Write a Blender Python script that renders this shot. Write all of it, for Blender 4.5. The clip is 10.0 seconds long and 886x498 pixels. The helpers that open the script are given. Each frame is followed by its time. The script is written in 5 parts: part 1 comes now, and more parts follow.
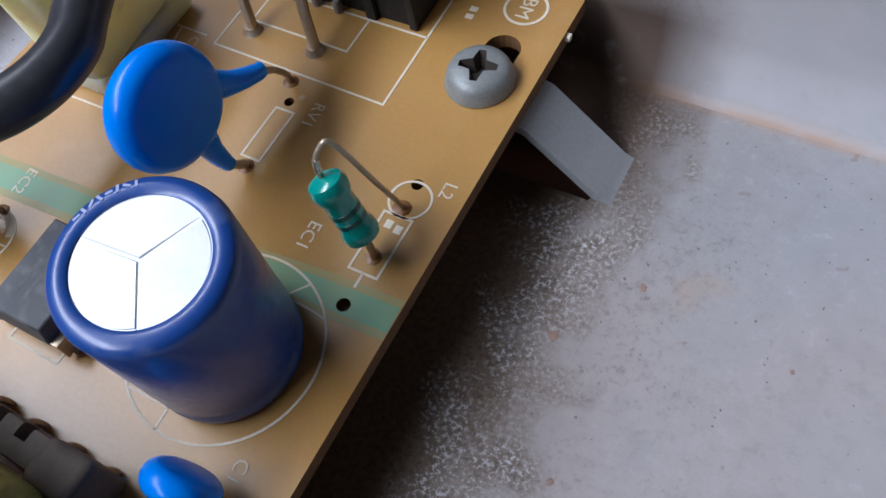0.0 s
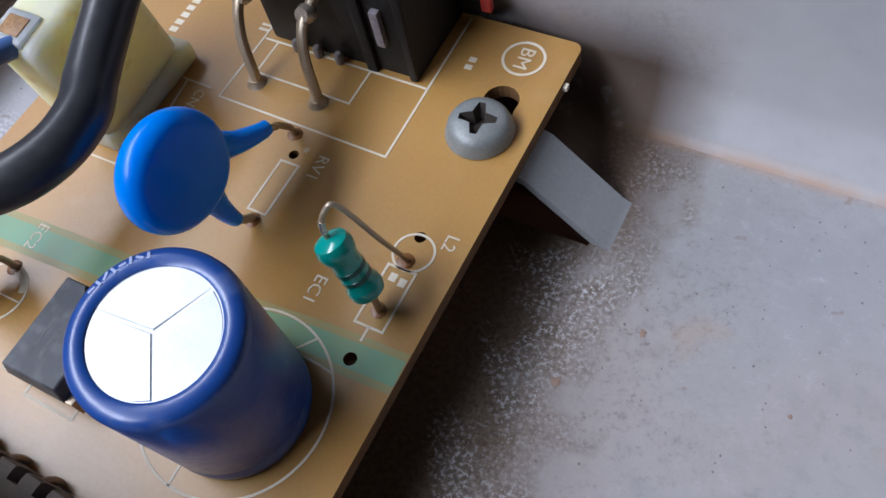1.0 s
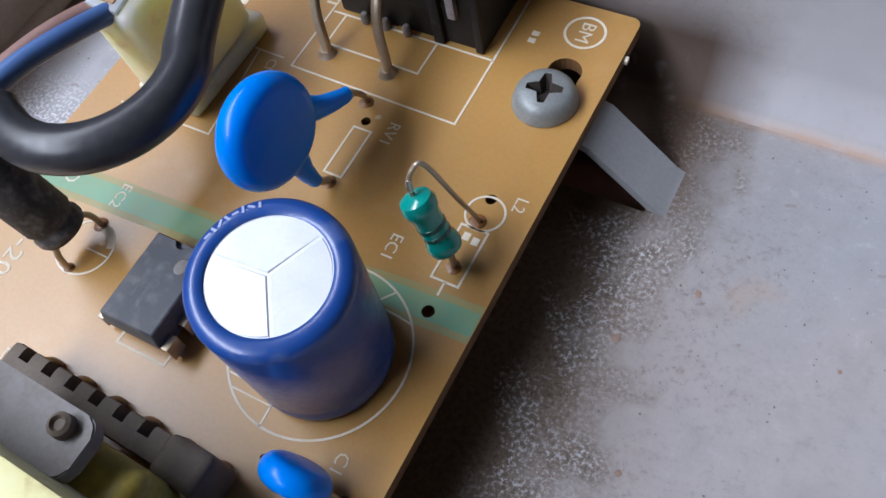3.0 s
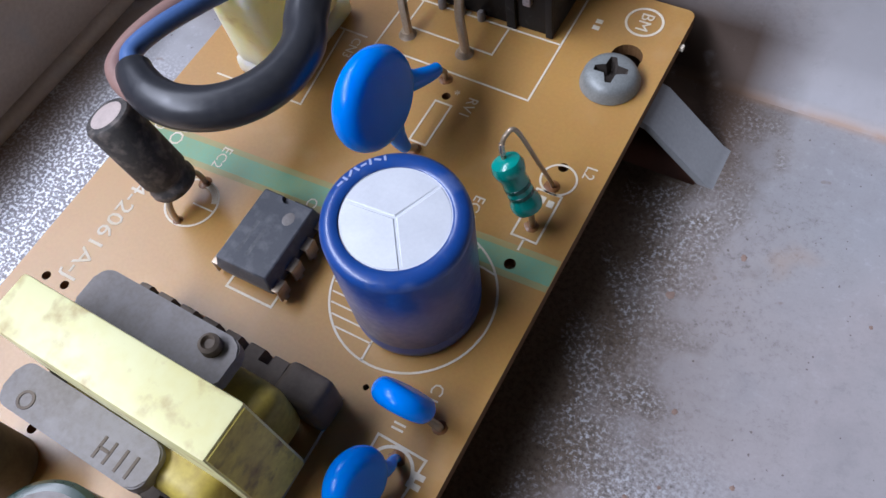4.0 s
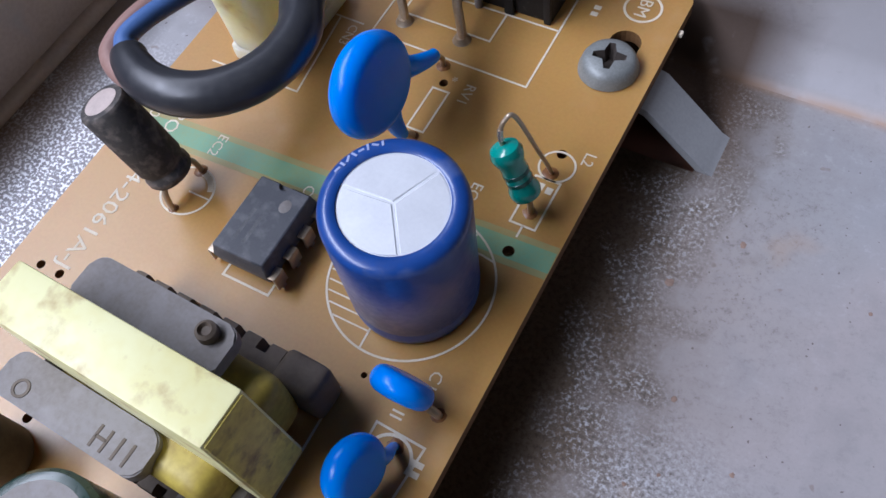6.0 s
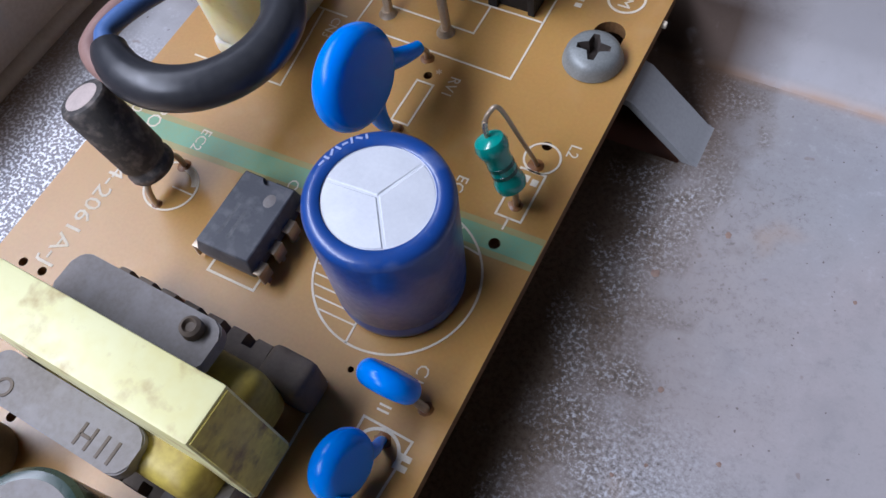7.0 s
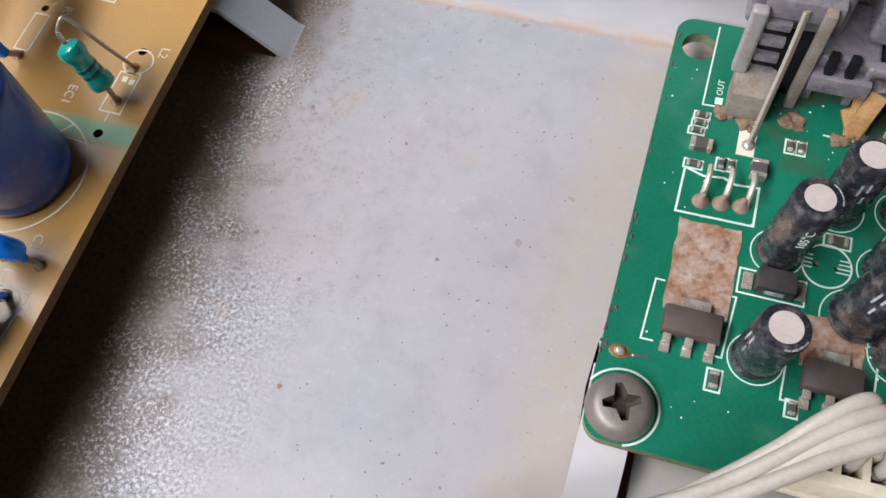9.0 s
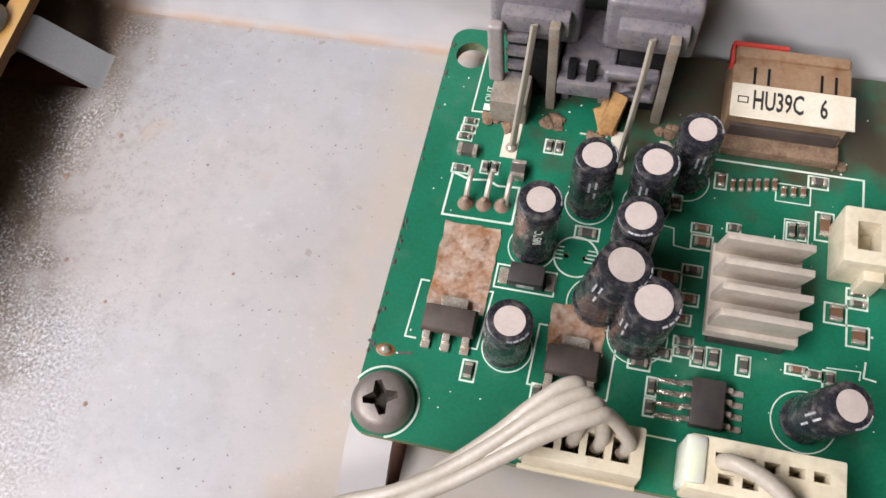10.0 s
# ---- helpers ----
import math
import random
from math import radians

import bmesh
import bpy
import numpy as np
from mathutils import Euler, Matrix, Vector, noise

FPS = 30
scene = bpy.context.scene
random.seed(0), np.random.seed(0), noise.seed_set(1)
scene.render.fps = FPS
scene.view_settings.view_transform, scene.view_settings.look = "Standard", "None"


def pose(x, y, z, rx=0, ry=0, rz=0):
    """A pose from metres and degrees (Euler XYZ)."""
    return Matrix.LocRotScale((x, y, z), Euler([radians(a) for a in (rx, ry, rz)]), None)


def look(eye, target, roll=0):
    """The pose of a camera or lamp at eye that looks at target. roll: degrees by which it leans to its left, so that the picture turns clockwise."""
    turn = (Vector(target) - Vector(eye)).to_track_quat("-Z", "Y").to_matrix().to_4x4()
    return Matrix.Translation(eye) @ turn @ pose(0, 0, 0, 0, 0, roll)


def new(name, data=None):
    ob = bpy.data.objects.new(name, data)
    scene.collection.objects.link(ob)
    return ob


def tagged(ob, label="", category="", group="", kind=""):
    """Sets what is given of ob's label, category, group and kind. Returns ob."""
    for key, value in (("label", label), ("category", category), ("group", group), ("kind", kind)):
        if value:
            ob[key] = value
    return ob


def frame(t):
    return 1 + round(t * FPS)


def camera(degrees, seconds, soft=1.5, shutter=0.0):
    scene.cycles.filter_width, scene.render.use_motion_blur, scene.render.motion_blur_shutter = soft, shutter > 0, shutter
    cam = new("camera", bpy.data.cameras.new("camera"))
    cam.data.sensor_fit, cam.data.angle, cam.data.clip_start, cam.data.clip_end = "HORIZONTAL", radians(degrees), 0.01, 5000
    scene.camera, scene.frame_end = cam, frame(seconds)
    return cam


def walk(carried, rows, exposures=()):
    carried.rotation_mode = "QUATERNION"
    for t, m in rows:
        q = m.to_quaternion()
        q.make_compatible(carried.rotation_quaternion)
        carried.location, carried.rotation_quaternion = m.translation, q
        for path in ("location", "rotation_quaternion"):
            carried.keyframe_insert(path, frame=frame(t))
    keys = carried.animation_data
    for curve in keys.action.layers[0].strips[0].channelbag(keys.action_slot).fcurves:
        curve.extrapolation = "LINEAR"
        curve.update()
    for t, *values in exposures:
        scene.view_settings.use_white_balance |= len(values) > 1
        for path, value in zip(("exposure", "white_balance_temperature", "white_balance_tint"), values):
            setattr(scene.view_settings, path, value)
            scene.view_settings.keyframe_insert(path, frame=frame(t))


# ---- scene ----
MM = 0.001  # all sizes below are in millimetres

# ---- camera: seconds, eye, target (mm), roll ----
cam = camera(54.97, 10.0)
PATH = [
    (0, (24.03, -39.30, 68.20), (3.42, -16.34, 16.74), -15.78),
    (0.3, (22.66, -38.21, 69.52), (3.36, -16.50, 17.02), -15.61),
    (0.5, (22.78, -38.20, 69.24), (3.58, -15.48, 17.14), -14.09),
    (0.8, (21.49, -38.83, 70.93), (1.60, -13.40, 20.35), -13.54),
    (1, (23.24, -36.93, 71.57), (2.34, -13.66, 20.37), -16.71),
    (1.5, (23.77, -37.40, 70.92), (2.93, -14.31, 19.61), -16.57),
    (2, (23.21, -37.99, 70.41), (2.77, -14.81, 18.98), -15.89),
    (2.5, (23.23, -39.26, 70.43), (2.75, -16.10, 19.01), -15.84),
    (3, (19.99, -43.56, 74.86), (-0.62, -20.89, 23.27), -16.26),
    (3.1, (19.10, -45.37, 77.02), (-1.23, -21.98, 25.64), -14.99),
    (4.3, (16.40, -54.99, 81.88), (-3.28, -32.20, 29.98), -13.38),
    (4.5, (16.42, -54.47, 81.04), (-3.50, -32.00, 29.10), -14.13),
    (5, (16.44, -54.91, 81.48), (-3.36, -32.13, 29.62), -13.75),
    (5.5, (16.28, -54.92, 81.30), (-3.19, -31.96, 29.40), -13.21),
    (7, (16.41, -54.74, 80.82), (-1.96, -31.77, 28.52), -12.41),
    (7.5, (16.61, -55.05, 81.75), (-0.19, -31.32, 29.27), -10.35),
    (7.8, (18.20, -56.83, 82.53), (1.93, -31.77, 30.50), -8.69),
    (8, (22.09, -56.69, 83.47), (7.02, -32.30, 30.76), -7.94),
    (8.2, (27.65, -60.28, 85.48), (14.09, -34.99, 32.79), -7.23),
    (8.5, (35.34, -60.11, 86.06), (22.88, -35.65, 32.71), -7.42),
    (8.8, (49.90, -60.87, 88.50), (37.11, -36.80, 35.05), -10.45),
    (9, (55.77, -61.48, 90.20), (44.76, -37.10, 36.50), -8.38),
    (9.2, (59.60, -61.75, 89.80), (48.78, -37.58, 35.96), -8.85),
    (9.5, (68.00, -58.48, 90.98), (57.86, -34.88, 36.76), -9.42),
    (10, (79.16, -55.18, 96.65), (69.67, -31.88, 42.17), -10.61),
]
walk(cam, [(t, look([v * MM for v in eye], [v * MM for v in aim], roll)) for t, eye, aim, roll in PATH],
     exposures=[(0, 0.0, 6150, 12), (1.5, 0.05, 6150, 12), (3, 0.15, 6200, 12), (4.5, 0.03, 6000, 16), (7.5, 0.0, 6000, 16), (8, 0.0, 6150, 12), (8.5, 0.12, 6450, 10), (9.0, 0.5, 6800, 11), (9.5, 0.56, 7000, 12), (10, 0.58, 7300, 13)])

# ---- world, window light, exposure ----
world = bpy.data.worlds.new("sky")
scene.world = world
world.use_nodes = True
wn = world.node_tree.nodes
sky = wn.new("ShaderNodeTexSky")
sky.sky_type, sky.sun_disc = "NISHITA", False
sky.sun_elevation, sky.sun_rotation = radians(48), radians(270)
world.node_tree.links.new(sky.outputs[0], wn["Background"].inputs[0])
wn["Background"].inputs[1].default_value = 0.1

# daylight in the opening of the room's window, on the side of the tray's left wall
win = bpy.data.lights.new("window_light", "AREA")
win.shape, win.size, win.size_y = "RECTANGLE", 2.6, 0.40
win.energy, win.color = 54.0, (0.84, 0.89, 1.0)
lamp = new("window_light", win)
lamp.matrix_world = look((-0.86, -0.42, 1.16), (0.02, -0.02, 0.0))


# ---- materials ----
def mat(name, a, b=None, rough=0.5, metal=0.0, coarse=180.0, fine=1800.0, lo=0.35, hi=0.65, bump=0.15, vary=0.12, coat=0.0, dust=None, dust_amount=0.0, trans=0.0):
    m = bpy.data.materials.new(name)
    m.use_nodes = True
    t = m.node_tree
    p = t.nodes["Principled BSDF"]

    def node(kind, **values):
        n = t.nodes.new(kind)
        for k, v in values.items():
            n.inputs[k].default_value = v
        return n

    co = node("ShaderNodeTexCoord")
    n1 = node("ShaderNodeTexNoise", Scale=coarse, Detail=4.0)
    n2 = node("ShaderNodeTexNoise", Scale=fine, Detail=3.0)
    for n in (n1, n2):
        t.links.new(co.outputs["Object"], n.inputs["Vector"])
    both = node("ShaderNodeMix")
    both.inputs["Factor"].default_value = 0.35
    t.links.new(n1.outputs["Fac"], both.inputs["A"])
    t.links.new(n2.outputs["Fac"], both.inputs["B"])
    ramp = node("ShaderNodeMapRange", **{"From Min": lo, "From Max": hi})
    t.links.new(both.outputs["Result"], ramp.inputs["Value"])
    mix = node("ShaderNodeMix")
    mix.data_type = "RGBA"
    mix.inputs["A"].default_value = (*a, 1)
    mix.inputs["B"].default_value = (*(b or [v * 0.75 for v in a]), 1)
    t.links.new(ramp.outputs["Result"], mix.inputs["Factor"])
    colour = mix.outputs["Result"]
    if dust:
        n3 = node("ShaderNodeTexNoise", Scale=coarse * 2.7, Detail=5.0)
        t.links.new(co.outputs["Object"], n3.inputs["Vector"])
        dr = node("ShaderNodeMapRange", **{"From Min": 0.62 - 0.4 * dust_amount, "From Max": 0.85 - 0.4 * dust_amount})
        t.links.new(n3.outputs["Fac"], dr.inputs["Value"])
        dm = node("ShaderNodeMix")
        dm.data_type = "RGBA"
        dm.inputs["B"].default_value = (*dust, 1)
        t.links.new(dr.outputs["Result"], dm.inputs["Factor"])
        t.links.new(colour, dm.inputs["A"])
        colour = dm.outputs["Result"]
    t.links.new(colour, p.inputs["Base Color"])
    rr = node("ShaderNodeMapRange", **{"To Min": max(rough - vary, 0.03), "To Max": min(rough + vary, 1.0)})
    t.links.new(n2.outputs["Fac"], rr.inputs["Value"])
    t.links.new(rr.outputs["Result"], p.inputs["Roughness"])
    p.inputs["Metallic"].default_value = metal
    p.inputs["Coat Weight"].default_value = coat
    p.inputs["Coat Roughness"].default_value = 0.12
    p.inputs["Transmission Weight"].default_value = trans
    if bump:
        bn = node("ShaderNodeBump", Strength=bump, Distance=0.0002)
        t.links.new(both.outputs["Result"], bn.inputs["Height"])
        t.links.new(bn.outputs["Normal"], p.inputs["Normal"])
    return m


M_BOARD = mat("phenolic_board", (0.52, 0.285, 0.080), (0.45, 0.238, 0.064), 0.36, coarse=60, fine=2600, bump=0.05, dust=(0.54, 0.32, 0.13), dust_amount=0.08)
for b_in, b_v in (("Subsurface Weight", 0.2), ("Subsurface Radius", (0.004, 0.0012, 0.0003)), ("Subsurface Scale", 1.0)):
    M_BOARD.node_tree.nodes["Principled BSDF"].inputs[b_in].default_value = b_v
M_BOARD_EDGE = mat("shaded_board_edge", (0.20, 0.10, 0.035), (0.13, 0.06, 0.022), 0.75, coarse=400, fine=3000, bump=0.3)
M_BOARD.node_tree.nodes["Principled BSDF"].inputs["Coat Weight"].default_value = 0.7
M_BOARD.node_tree.nodes["Principled BSDF"].inputs["Coat Roughness"].default_value = 0.36
M_SILK = mat("white_ink", (0.84, 0.77, 0.64), (0.72, 0.61, 0.44), 0.6, coarse=500, fine=4000, bump=0.0)
M_STRIPE_EDGE = mat("faded_green_band", (0.36, 0.36, 0.17), (0.42, 0.32, 0.12), 0.4, coarse=250, fine=2500, bump=0.05)
M_STRIPE = mat("green_band", (0.20, 0.42, 0.27), (0.27, 0.38, 0.20), 0.4, coarse=250, fine=2500, bump=0.05)
M_PCB = mat("green_solder_mask", (0.004, 0.175, 0.098), (0.003, 0.105, 0.056), 0.34, coarse=70, fine=2500, bump=0.06, coat=0.1, dust=(0.035, 0.16, 0.10), dust_amount=0.15)
# brown grime towards the rear, with the sockets' shadow painted into it
pt = M_PCB.node_tree
pb = pt.nodes["Principled BSDF"]
clean = pb.inputs["Base Color"].links[0].from_socket
pc, pn, ps = pt.nodes.new("ShaderNodeTexCoord"), pt.nodes.new("ShaderNodeTexNoise"), pt.nodes.new("ShaderNodeSeparateXYZ")
pn.inputs["Scale"].default_value, pn.inputs["Detail"].default_value = 160.0, 5.0
pt.links.new(pc.outputs["Object"], pn.inputs["Vector"])
pt.links.new(pc.outputs["Object"], ps.inputs[0])
py, pr, pm, px = pt.nodes.new("ShaderNodeMapRange"), pt.nodes.new("ShaderNodeMapRange"), pt.nodes.new("ShaderNodeMath"), pt.nodes.new("ShaderNodeMix")
py.inputs["From Min"].default_value, py.inputs["From Max"].default_value, py.inputs["To Max"].default_value = -0.010, 0.008, 0.44
pt.links.new(ps.outputs["Y"], py.inputs["Value"])
pt.links.new(pn.outputs["Fac"], pm.inputs[0])
pxr, pmul = pt.nodes.new("ShaderNodeMapRange"), pt.nodes.new("ShaderNodeMath")
pxr.inputs["From Min"].default_value, pxr.inputs["From Max"].default_value = 0.064, 0.082
pt.links.new(ps.outputs["X"], pxr.inputs["Value"])
pmul.operation = "MULTIPLY"
pt.links.new(py.outputs["Result"], pmul.inputs[0])
pt.links.new(pxr.outputs["Result"], pmul.inputs[1])
pt.links.new(pmul.outputs[0], pm.inputs[1])
pm.operation = "ADD"
pr.inputs["From Min"].default_value, pr.inputs["From Max"].default_value, pr.inputs["To Max"].default_value = 0.66, 0.92, 0.9
pt.links.new(pm.outputs[0], pr.inputs["Value"])
px.data_type = "RGBA"
px.inputs["B"].default_value = (0.07, 0.042, 0.026, 1)
pt.links.new(pr.outputs["Result"], px.inputs["Factor"])
pt.links.new(clean, px.inputs["A"])
pt.links.new(px.outputs["Result"], pb.inputs["Base Color"])
M_PCB_EDGE = mat("fibreglass_edge", (0.20, 0.24, 0.12), (0.10, 0.12, 0.07), 0.8)
M_PALE_INK = mat("pale_ink", (0.74, 0.80, 0.72), (0.50, 0.62, 0.50), 0.6, coarse=400, fine=4000, bump=0.0)
M_BLUE_SLEEVE = mat("blue_sleeve", (0.014, 0.075, 0.32), (0.011, 0.056, 0.25), 0.34, coarse=150, fine=1500, bump=0.03, coat=0.25, dust=(0.10, 0.15, 0.34), dust_amount=0.12)
M_BLUE_PALE = mat("pale_blue_ink", (0.42, 0.48, 0.72), (0.28, 0.34, 0.60), 0.5)
M_ALU = mat("aluminium_can", (0.87, 0.90, 0.94), (0.77, 0.80, 0.84), 0.45, 0.35, coarse=300, fine=3000, bump=0.06)
M_ALU_DUSTY = mat("dusty_aluminium", (0.72, 0.61, 0.56), (0.60, 0.50, 0.46), 0.55, 0.25, coarse=500, fine=3000, bump=0.15)
M_BLUE_DISC = mat("blue_epoxy", (0.002, 0.245, 0.92), (0.002, 0.22, 0.88), 0.25, coarse=120, fine=900, bump=0.02, coat=0.06, vary=0.05)
M_BLACK_SLEEVE = mat("black_sleeve", (0.014, 0.015, 0.022), (0.030, 0.029, 0.033), 0.26, coarse=300, fine=2200, bump=0.1, dust=(0.13, 0.115, 0.11), dust_amount=0.28)
M_DUSTY_SLEEVE = mat("dusty_dark_sleeve", (0.045, 0.042, 0.042), (0.09, 0.082, 0.075), 0.75, coarse=350, fine=2600, bump=0.35, dust=(0.2, 0.17, 0.15), dust_amount=0.35)
M_SLEEVE_INK = mat("sleeve_ink", (0.58, 0.58, 0.60), (0.20, 0.20, 0.22), 0.5, coarse=700)
M_TEAL = mat("teal_lacquer", (0.005, 0.40, 0.34), (0.005, 0.34, 0.285), 0.2, coarse=200, fine=1500, bump=0.05, coat=0.5, vary=0.05)
M_TEAL_DARK = mat("dark_green_band", (0.004, 0.10, 0.085), (0.01, 0.14, 0.11), 0.25, bump=0.03)
M_WIRE = mat("tinned_wire", (0.40, 0.305, 0.205), (0.50, 0.41, 0.31), 0.38, 0.55, coarse=500, fine=4000, bump=0.2)
M_SOLDER = mat("solder", (0.66, 0.60, 0.53), (0.44, 0.35, 0.27), 0.25, 0.5, coarse=900, fine=4000, bump=0.3)
M_SOLDER_BRIGHT = mat("fresh_solder", (0.80, 0.76, 0.70), (0.36, 0.28, 0.21), 0.16, 0.8, coarse=1400, fine=5000, bump=0.8)
M_SCREW = mat("zinc_screw", (0.29, 0.31, 0.30), (0.21, 0.22, 0.215), 0.5, 0.25, coarse=500, fine=4000, bump=0.1)
M_SCREW_DARK = mat("tarnished_screw", (0.20, 0.175, 0.16), (0.28, 0.235, 0.21), 0.5, 0.5, coarse=400, fine=3000, bump=0.3)
M_RECESS = mat("screw_recess", (0.075, 0.06, 0.05), (0.05, 0.038, 0.03), 0.75, 0.2)
M_CHIP = mat("chip_plastic", (0.075, 0.080, 0.092), (0.10, 0.103, 0.115), 0.55, coarse=300, fine=4500, bump=0.08, dust=(0.15, 0.15, 0.16), dust_amount=0.3)
M_CHIP_BROWN = mat("dusty_chip_plastic", (0.062, 0.045, 0.040), (0.10, 0.072, 0.06), 0.7, coarse=500, fine=4500, bump=0.2)
M_BLACK = mat("black_plastic", (0.007, 0.007, 0.008), (0.013, 0.012, 0.012), 0.5, coarse=300, fine=3000, bump=0.12, dust=(0.06, 0.052, 0.045), dust_amount=0.06)
M_GREY = mat("grey_bobbin", (0.27, 0.25, 0.24), (0.20, 0.175, 0.155), 0.55, coarse=120, fine=2500, bump=0.1, dust=(0.32, 0.30, 0.30), dust_amount=0.15)
M_DARK_GREY = mat("brown_grey_bobbin", (0.12, 0.092, 0.068), (0.19, 0.15, 0.115), 0.65, coarse=350, fine=2500, bump=0.25)
M_YELLOW = mat("yellow_tape", (0.95, 0.92, 0.50), (0.89, 0.82, 0.35), 0.4, coarse=130, fine=900, lo=0.45, hi=0.75, bump=0.06, dust=(0.52, 0.35, 0.12), dust_amount=0.2)
M_YELLOW_DARK = mat("stained_yellow_tape", (0.60, 0.48, 0.09), (0.34, 0.24, 0.05), 0.5, coarse=220, fine=1500, bump=0.1)
M_TAPE_END = mat("soiled_tape_end", (0.86, 0.74, 0.16), (0.58, 0.44, 0.10), 0.5, coarse=230, fine=1500, bump=0.1, dust=(0.24, 0.15, 0.05), dust_amount=0.25)
M_CREAM = mat("cream_nylon", (0.94, 0.89, 0.60), (0.90, 0.82, 0.50), 0.45, coarse=150, fine=1500, bump=0.06, dust=(0.60, 0.48, 0.28), dust_amount=0.05)
for b_in, b_v in (("Subsurface Weight", 0.9), ("Subsurface Radius", (0.009, 0.0075, 0.004)), ("Subsurface Scale", 1.0)):
    M_CREAM.node_tree.nodes["Principled BSDF"].inputs[b_in].default_value = b_v
for b_in, b_v in (("Specular IOR Level", 0.2), ("Subsurface Weight", 0.25), ("Subsurface Radius", (0.0005, 0.002, 0.004)), ("Subsurface Scale", 1.0)):
    M_BLUE_DISC.node_tree.nodes["Principled BSDF"].inputs[b_in].default_value = b_v
M_BLACK.node_tree.nodes["Principled BSDF"].inputs["Specular IOR Level"].default_value = 0.22
M_OFFWHITE = mat("off_white_nylon", (0.68, 0.61, 0.47), (0.57, 0.48, 0.33), 0.45, coarse=200, fine=1500, bump=0.1, dust=(0.48, 0.40, 0.30), dust_amount=0.15)
M_WHITE_WIRE = mat("white_wire", (0.47, 0.42, 0.36), (0.38, 0.33, 0.27), 0.4, coarse=250, fine=2000, bump=0.06)
M_CABLE = mat("dark_grey_cable", (0.034, 0.036, 0.044), (0.050, 0.051, 0.056), 0.34, coarse=120, fine=1500, bump=0.06)
M_BLUE_WIRE = mat("blue_wire", (0.10, 0.20, 0.46), (0.08, 0.16, 0.38), 0.4, bump=0.05)
M_BROWN_WIRE = mat("pinkish_brown_wire", (0.40, 0.24, 0.21), (0.32, 0.19, 0.16), 0.45, bump=0.05)
M_COPPER = mat("rusty_tinned_copper", (0.48, 0.21, 0.09), (0.76, 0.60, 0.50), 0.36, 0.45, coarse=340, fine=2000, bump=0.8, dust=(0.26, 0.11, 0.055), dust_amount=0.22)
M_RED = mat("red_plastic", (0.55, 0.05, 0.04), (0.42, 0.04, 0.03), 0.4)
M_JACK = mat("purple_grey_plastic", (0.135, 0.122, 0.145), (0.22, 0.198, 0.215), 0.30, coarse=220, fine=2500, bump=0.2, dust=(0.26, 0.225, 0.215), dust_amount=0.35)
M_JACK_PALE = mat("pale_lilac_plastic", (0.40, 0.36, 0.37), (0.24, 0.205, 0.195), 0.38, coarse=240, fine=2500, bump=0.2, dust=(0.36, 0.30, 0.26), dust_amount=0.3)
M_STRIP = mat("dull_tin_strip", (0.60, 0.54, 0.46), (0.45, 0.39, 0.32), 0.45, 0.3, coarse=300)
M_POST = mat("dusty_grey_post", (0.34, 0.30, 0.255), (0.19, 0.15, 0.115), 0.6, coarse=260, fine=2500, bump=0.3, dust=(0.26, 0.17, 0.10), dust_amount=0.2)
M_BEIGE = mat("brown_beige_case", (0.29, 0.165, 0.09), (0.38, 0.26, 0.17), 0.55, 0.15, coarse=260, fine=2500, bump=0.2, dust=(0.24, 0.11, 0.06), dust_amount=0.2)
M_PAPER = mat("white_label", (0.76, 0.70, 0.58), (0.66, 0.58, 0.45), 0.6, coarse=300, fine=2500, bump=0.05)
M_INK = mat("black_ink", (0.02, 0.02, 0.02), (0.05, 0.045, 0.04), 0.5, bump=0.0)
M_HEATSINK = mat("anodised_heatsink", (0.54, 0.48, 0.42), (0.44, 0.37, 0.31), 0.5, 0.2, coarse=250, fine=2500, bump=0.12, dust=(0.56, 0.49, 0.41), dust_amount=0.35)
M_FLAKE = mat("dried_glue", (0.50, 0.28, 0.11), (0.25, 0.12, 0.05), 0.45, coarse=500, fine=3000, bump=0.5)
M_SMD = mat("smd_body", (0.06, 0.055, 0.05), (0.11, 0.095, 0.08), 0.55, coarse=600)
M_SMD_TAN = mat("smd_tan_body", (0.20, 0.10, 0.055), (0.12, 0.065, 0.04), 0.6, coarse=600)
M_JOINT = mat("dusty_solder", (0.46, 0.33, 0.27), (0.30, 0.18, 0.13), 0.5, 0.3, coarse=700, fine=3500, bump=0.5)
M_CHIP_DARK = mat("black_chip_plastic", (0.028, 0.024, 0.023), (0.05, 0.042, 0.038), 0.55, coarse=500, fine=4500, bump=0.15)
M_CHIP_MARK = mat("worn_chip_print", (0.15, 0.15, 0.155), (0.09, 0.092, 0.10), 0.6, coarse=900, bump=0.0)
M_FLUX = mat("brown_flux", (0.17, 0.065, 0.02), (0.30, 0.13, 0.04), 0.4, coarse=700, bump=0.3)
M_DIRT = mat("dried_dirt", (0.30, 0.20, 0.13), (0.14, 0.08, 0.05), 0.85, coarse=600, fine=3500, bump=0.8)
M_RUST = mat("rust_spot", (0.34, 0.24, 0.19), (0.25, 0.165, 0.13), 0.85, coarse=900, fine=4000, bump=0.3)
M_PLASTER = mat("room_plaster", (0.10, 0.075, 0.045), (0.085, 0.062, 0.036), 0.9, coarse=2, fine=60, bump=0.02)
M_TABLE = mat("brown_wood", (0.22, 0.085, 0.045), (0.15, 0.055, 0.03), 0.5, coarse=30, fine=300, bump=0.1)
M_FRAME = mat("painted_frame", (0.72, 0.72, 0.70), (0.66, 0.66, 0.64), 0.5, coarse=5, fine=80, bump=0.02)


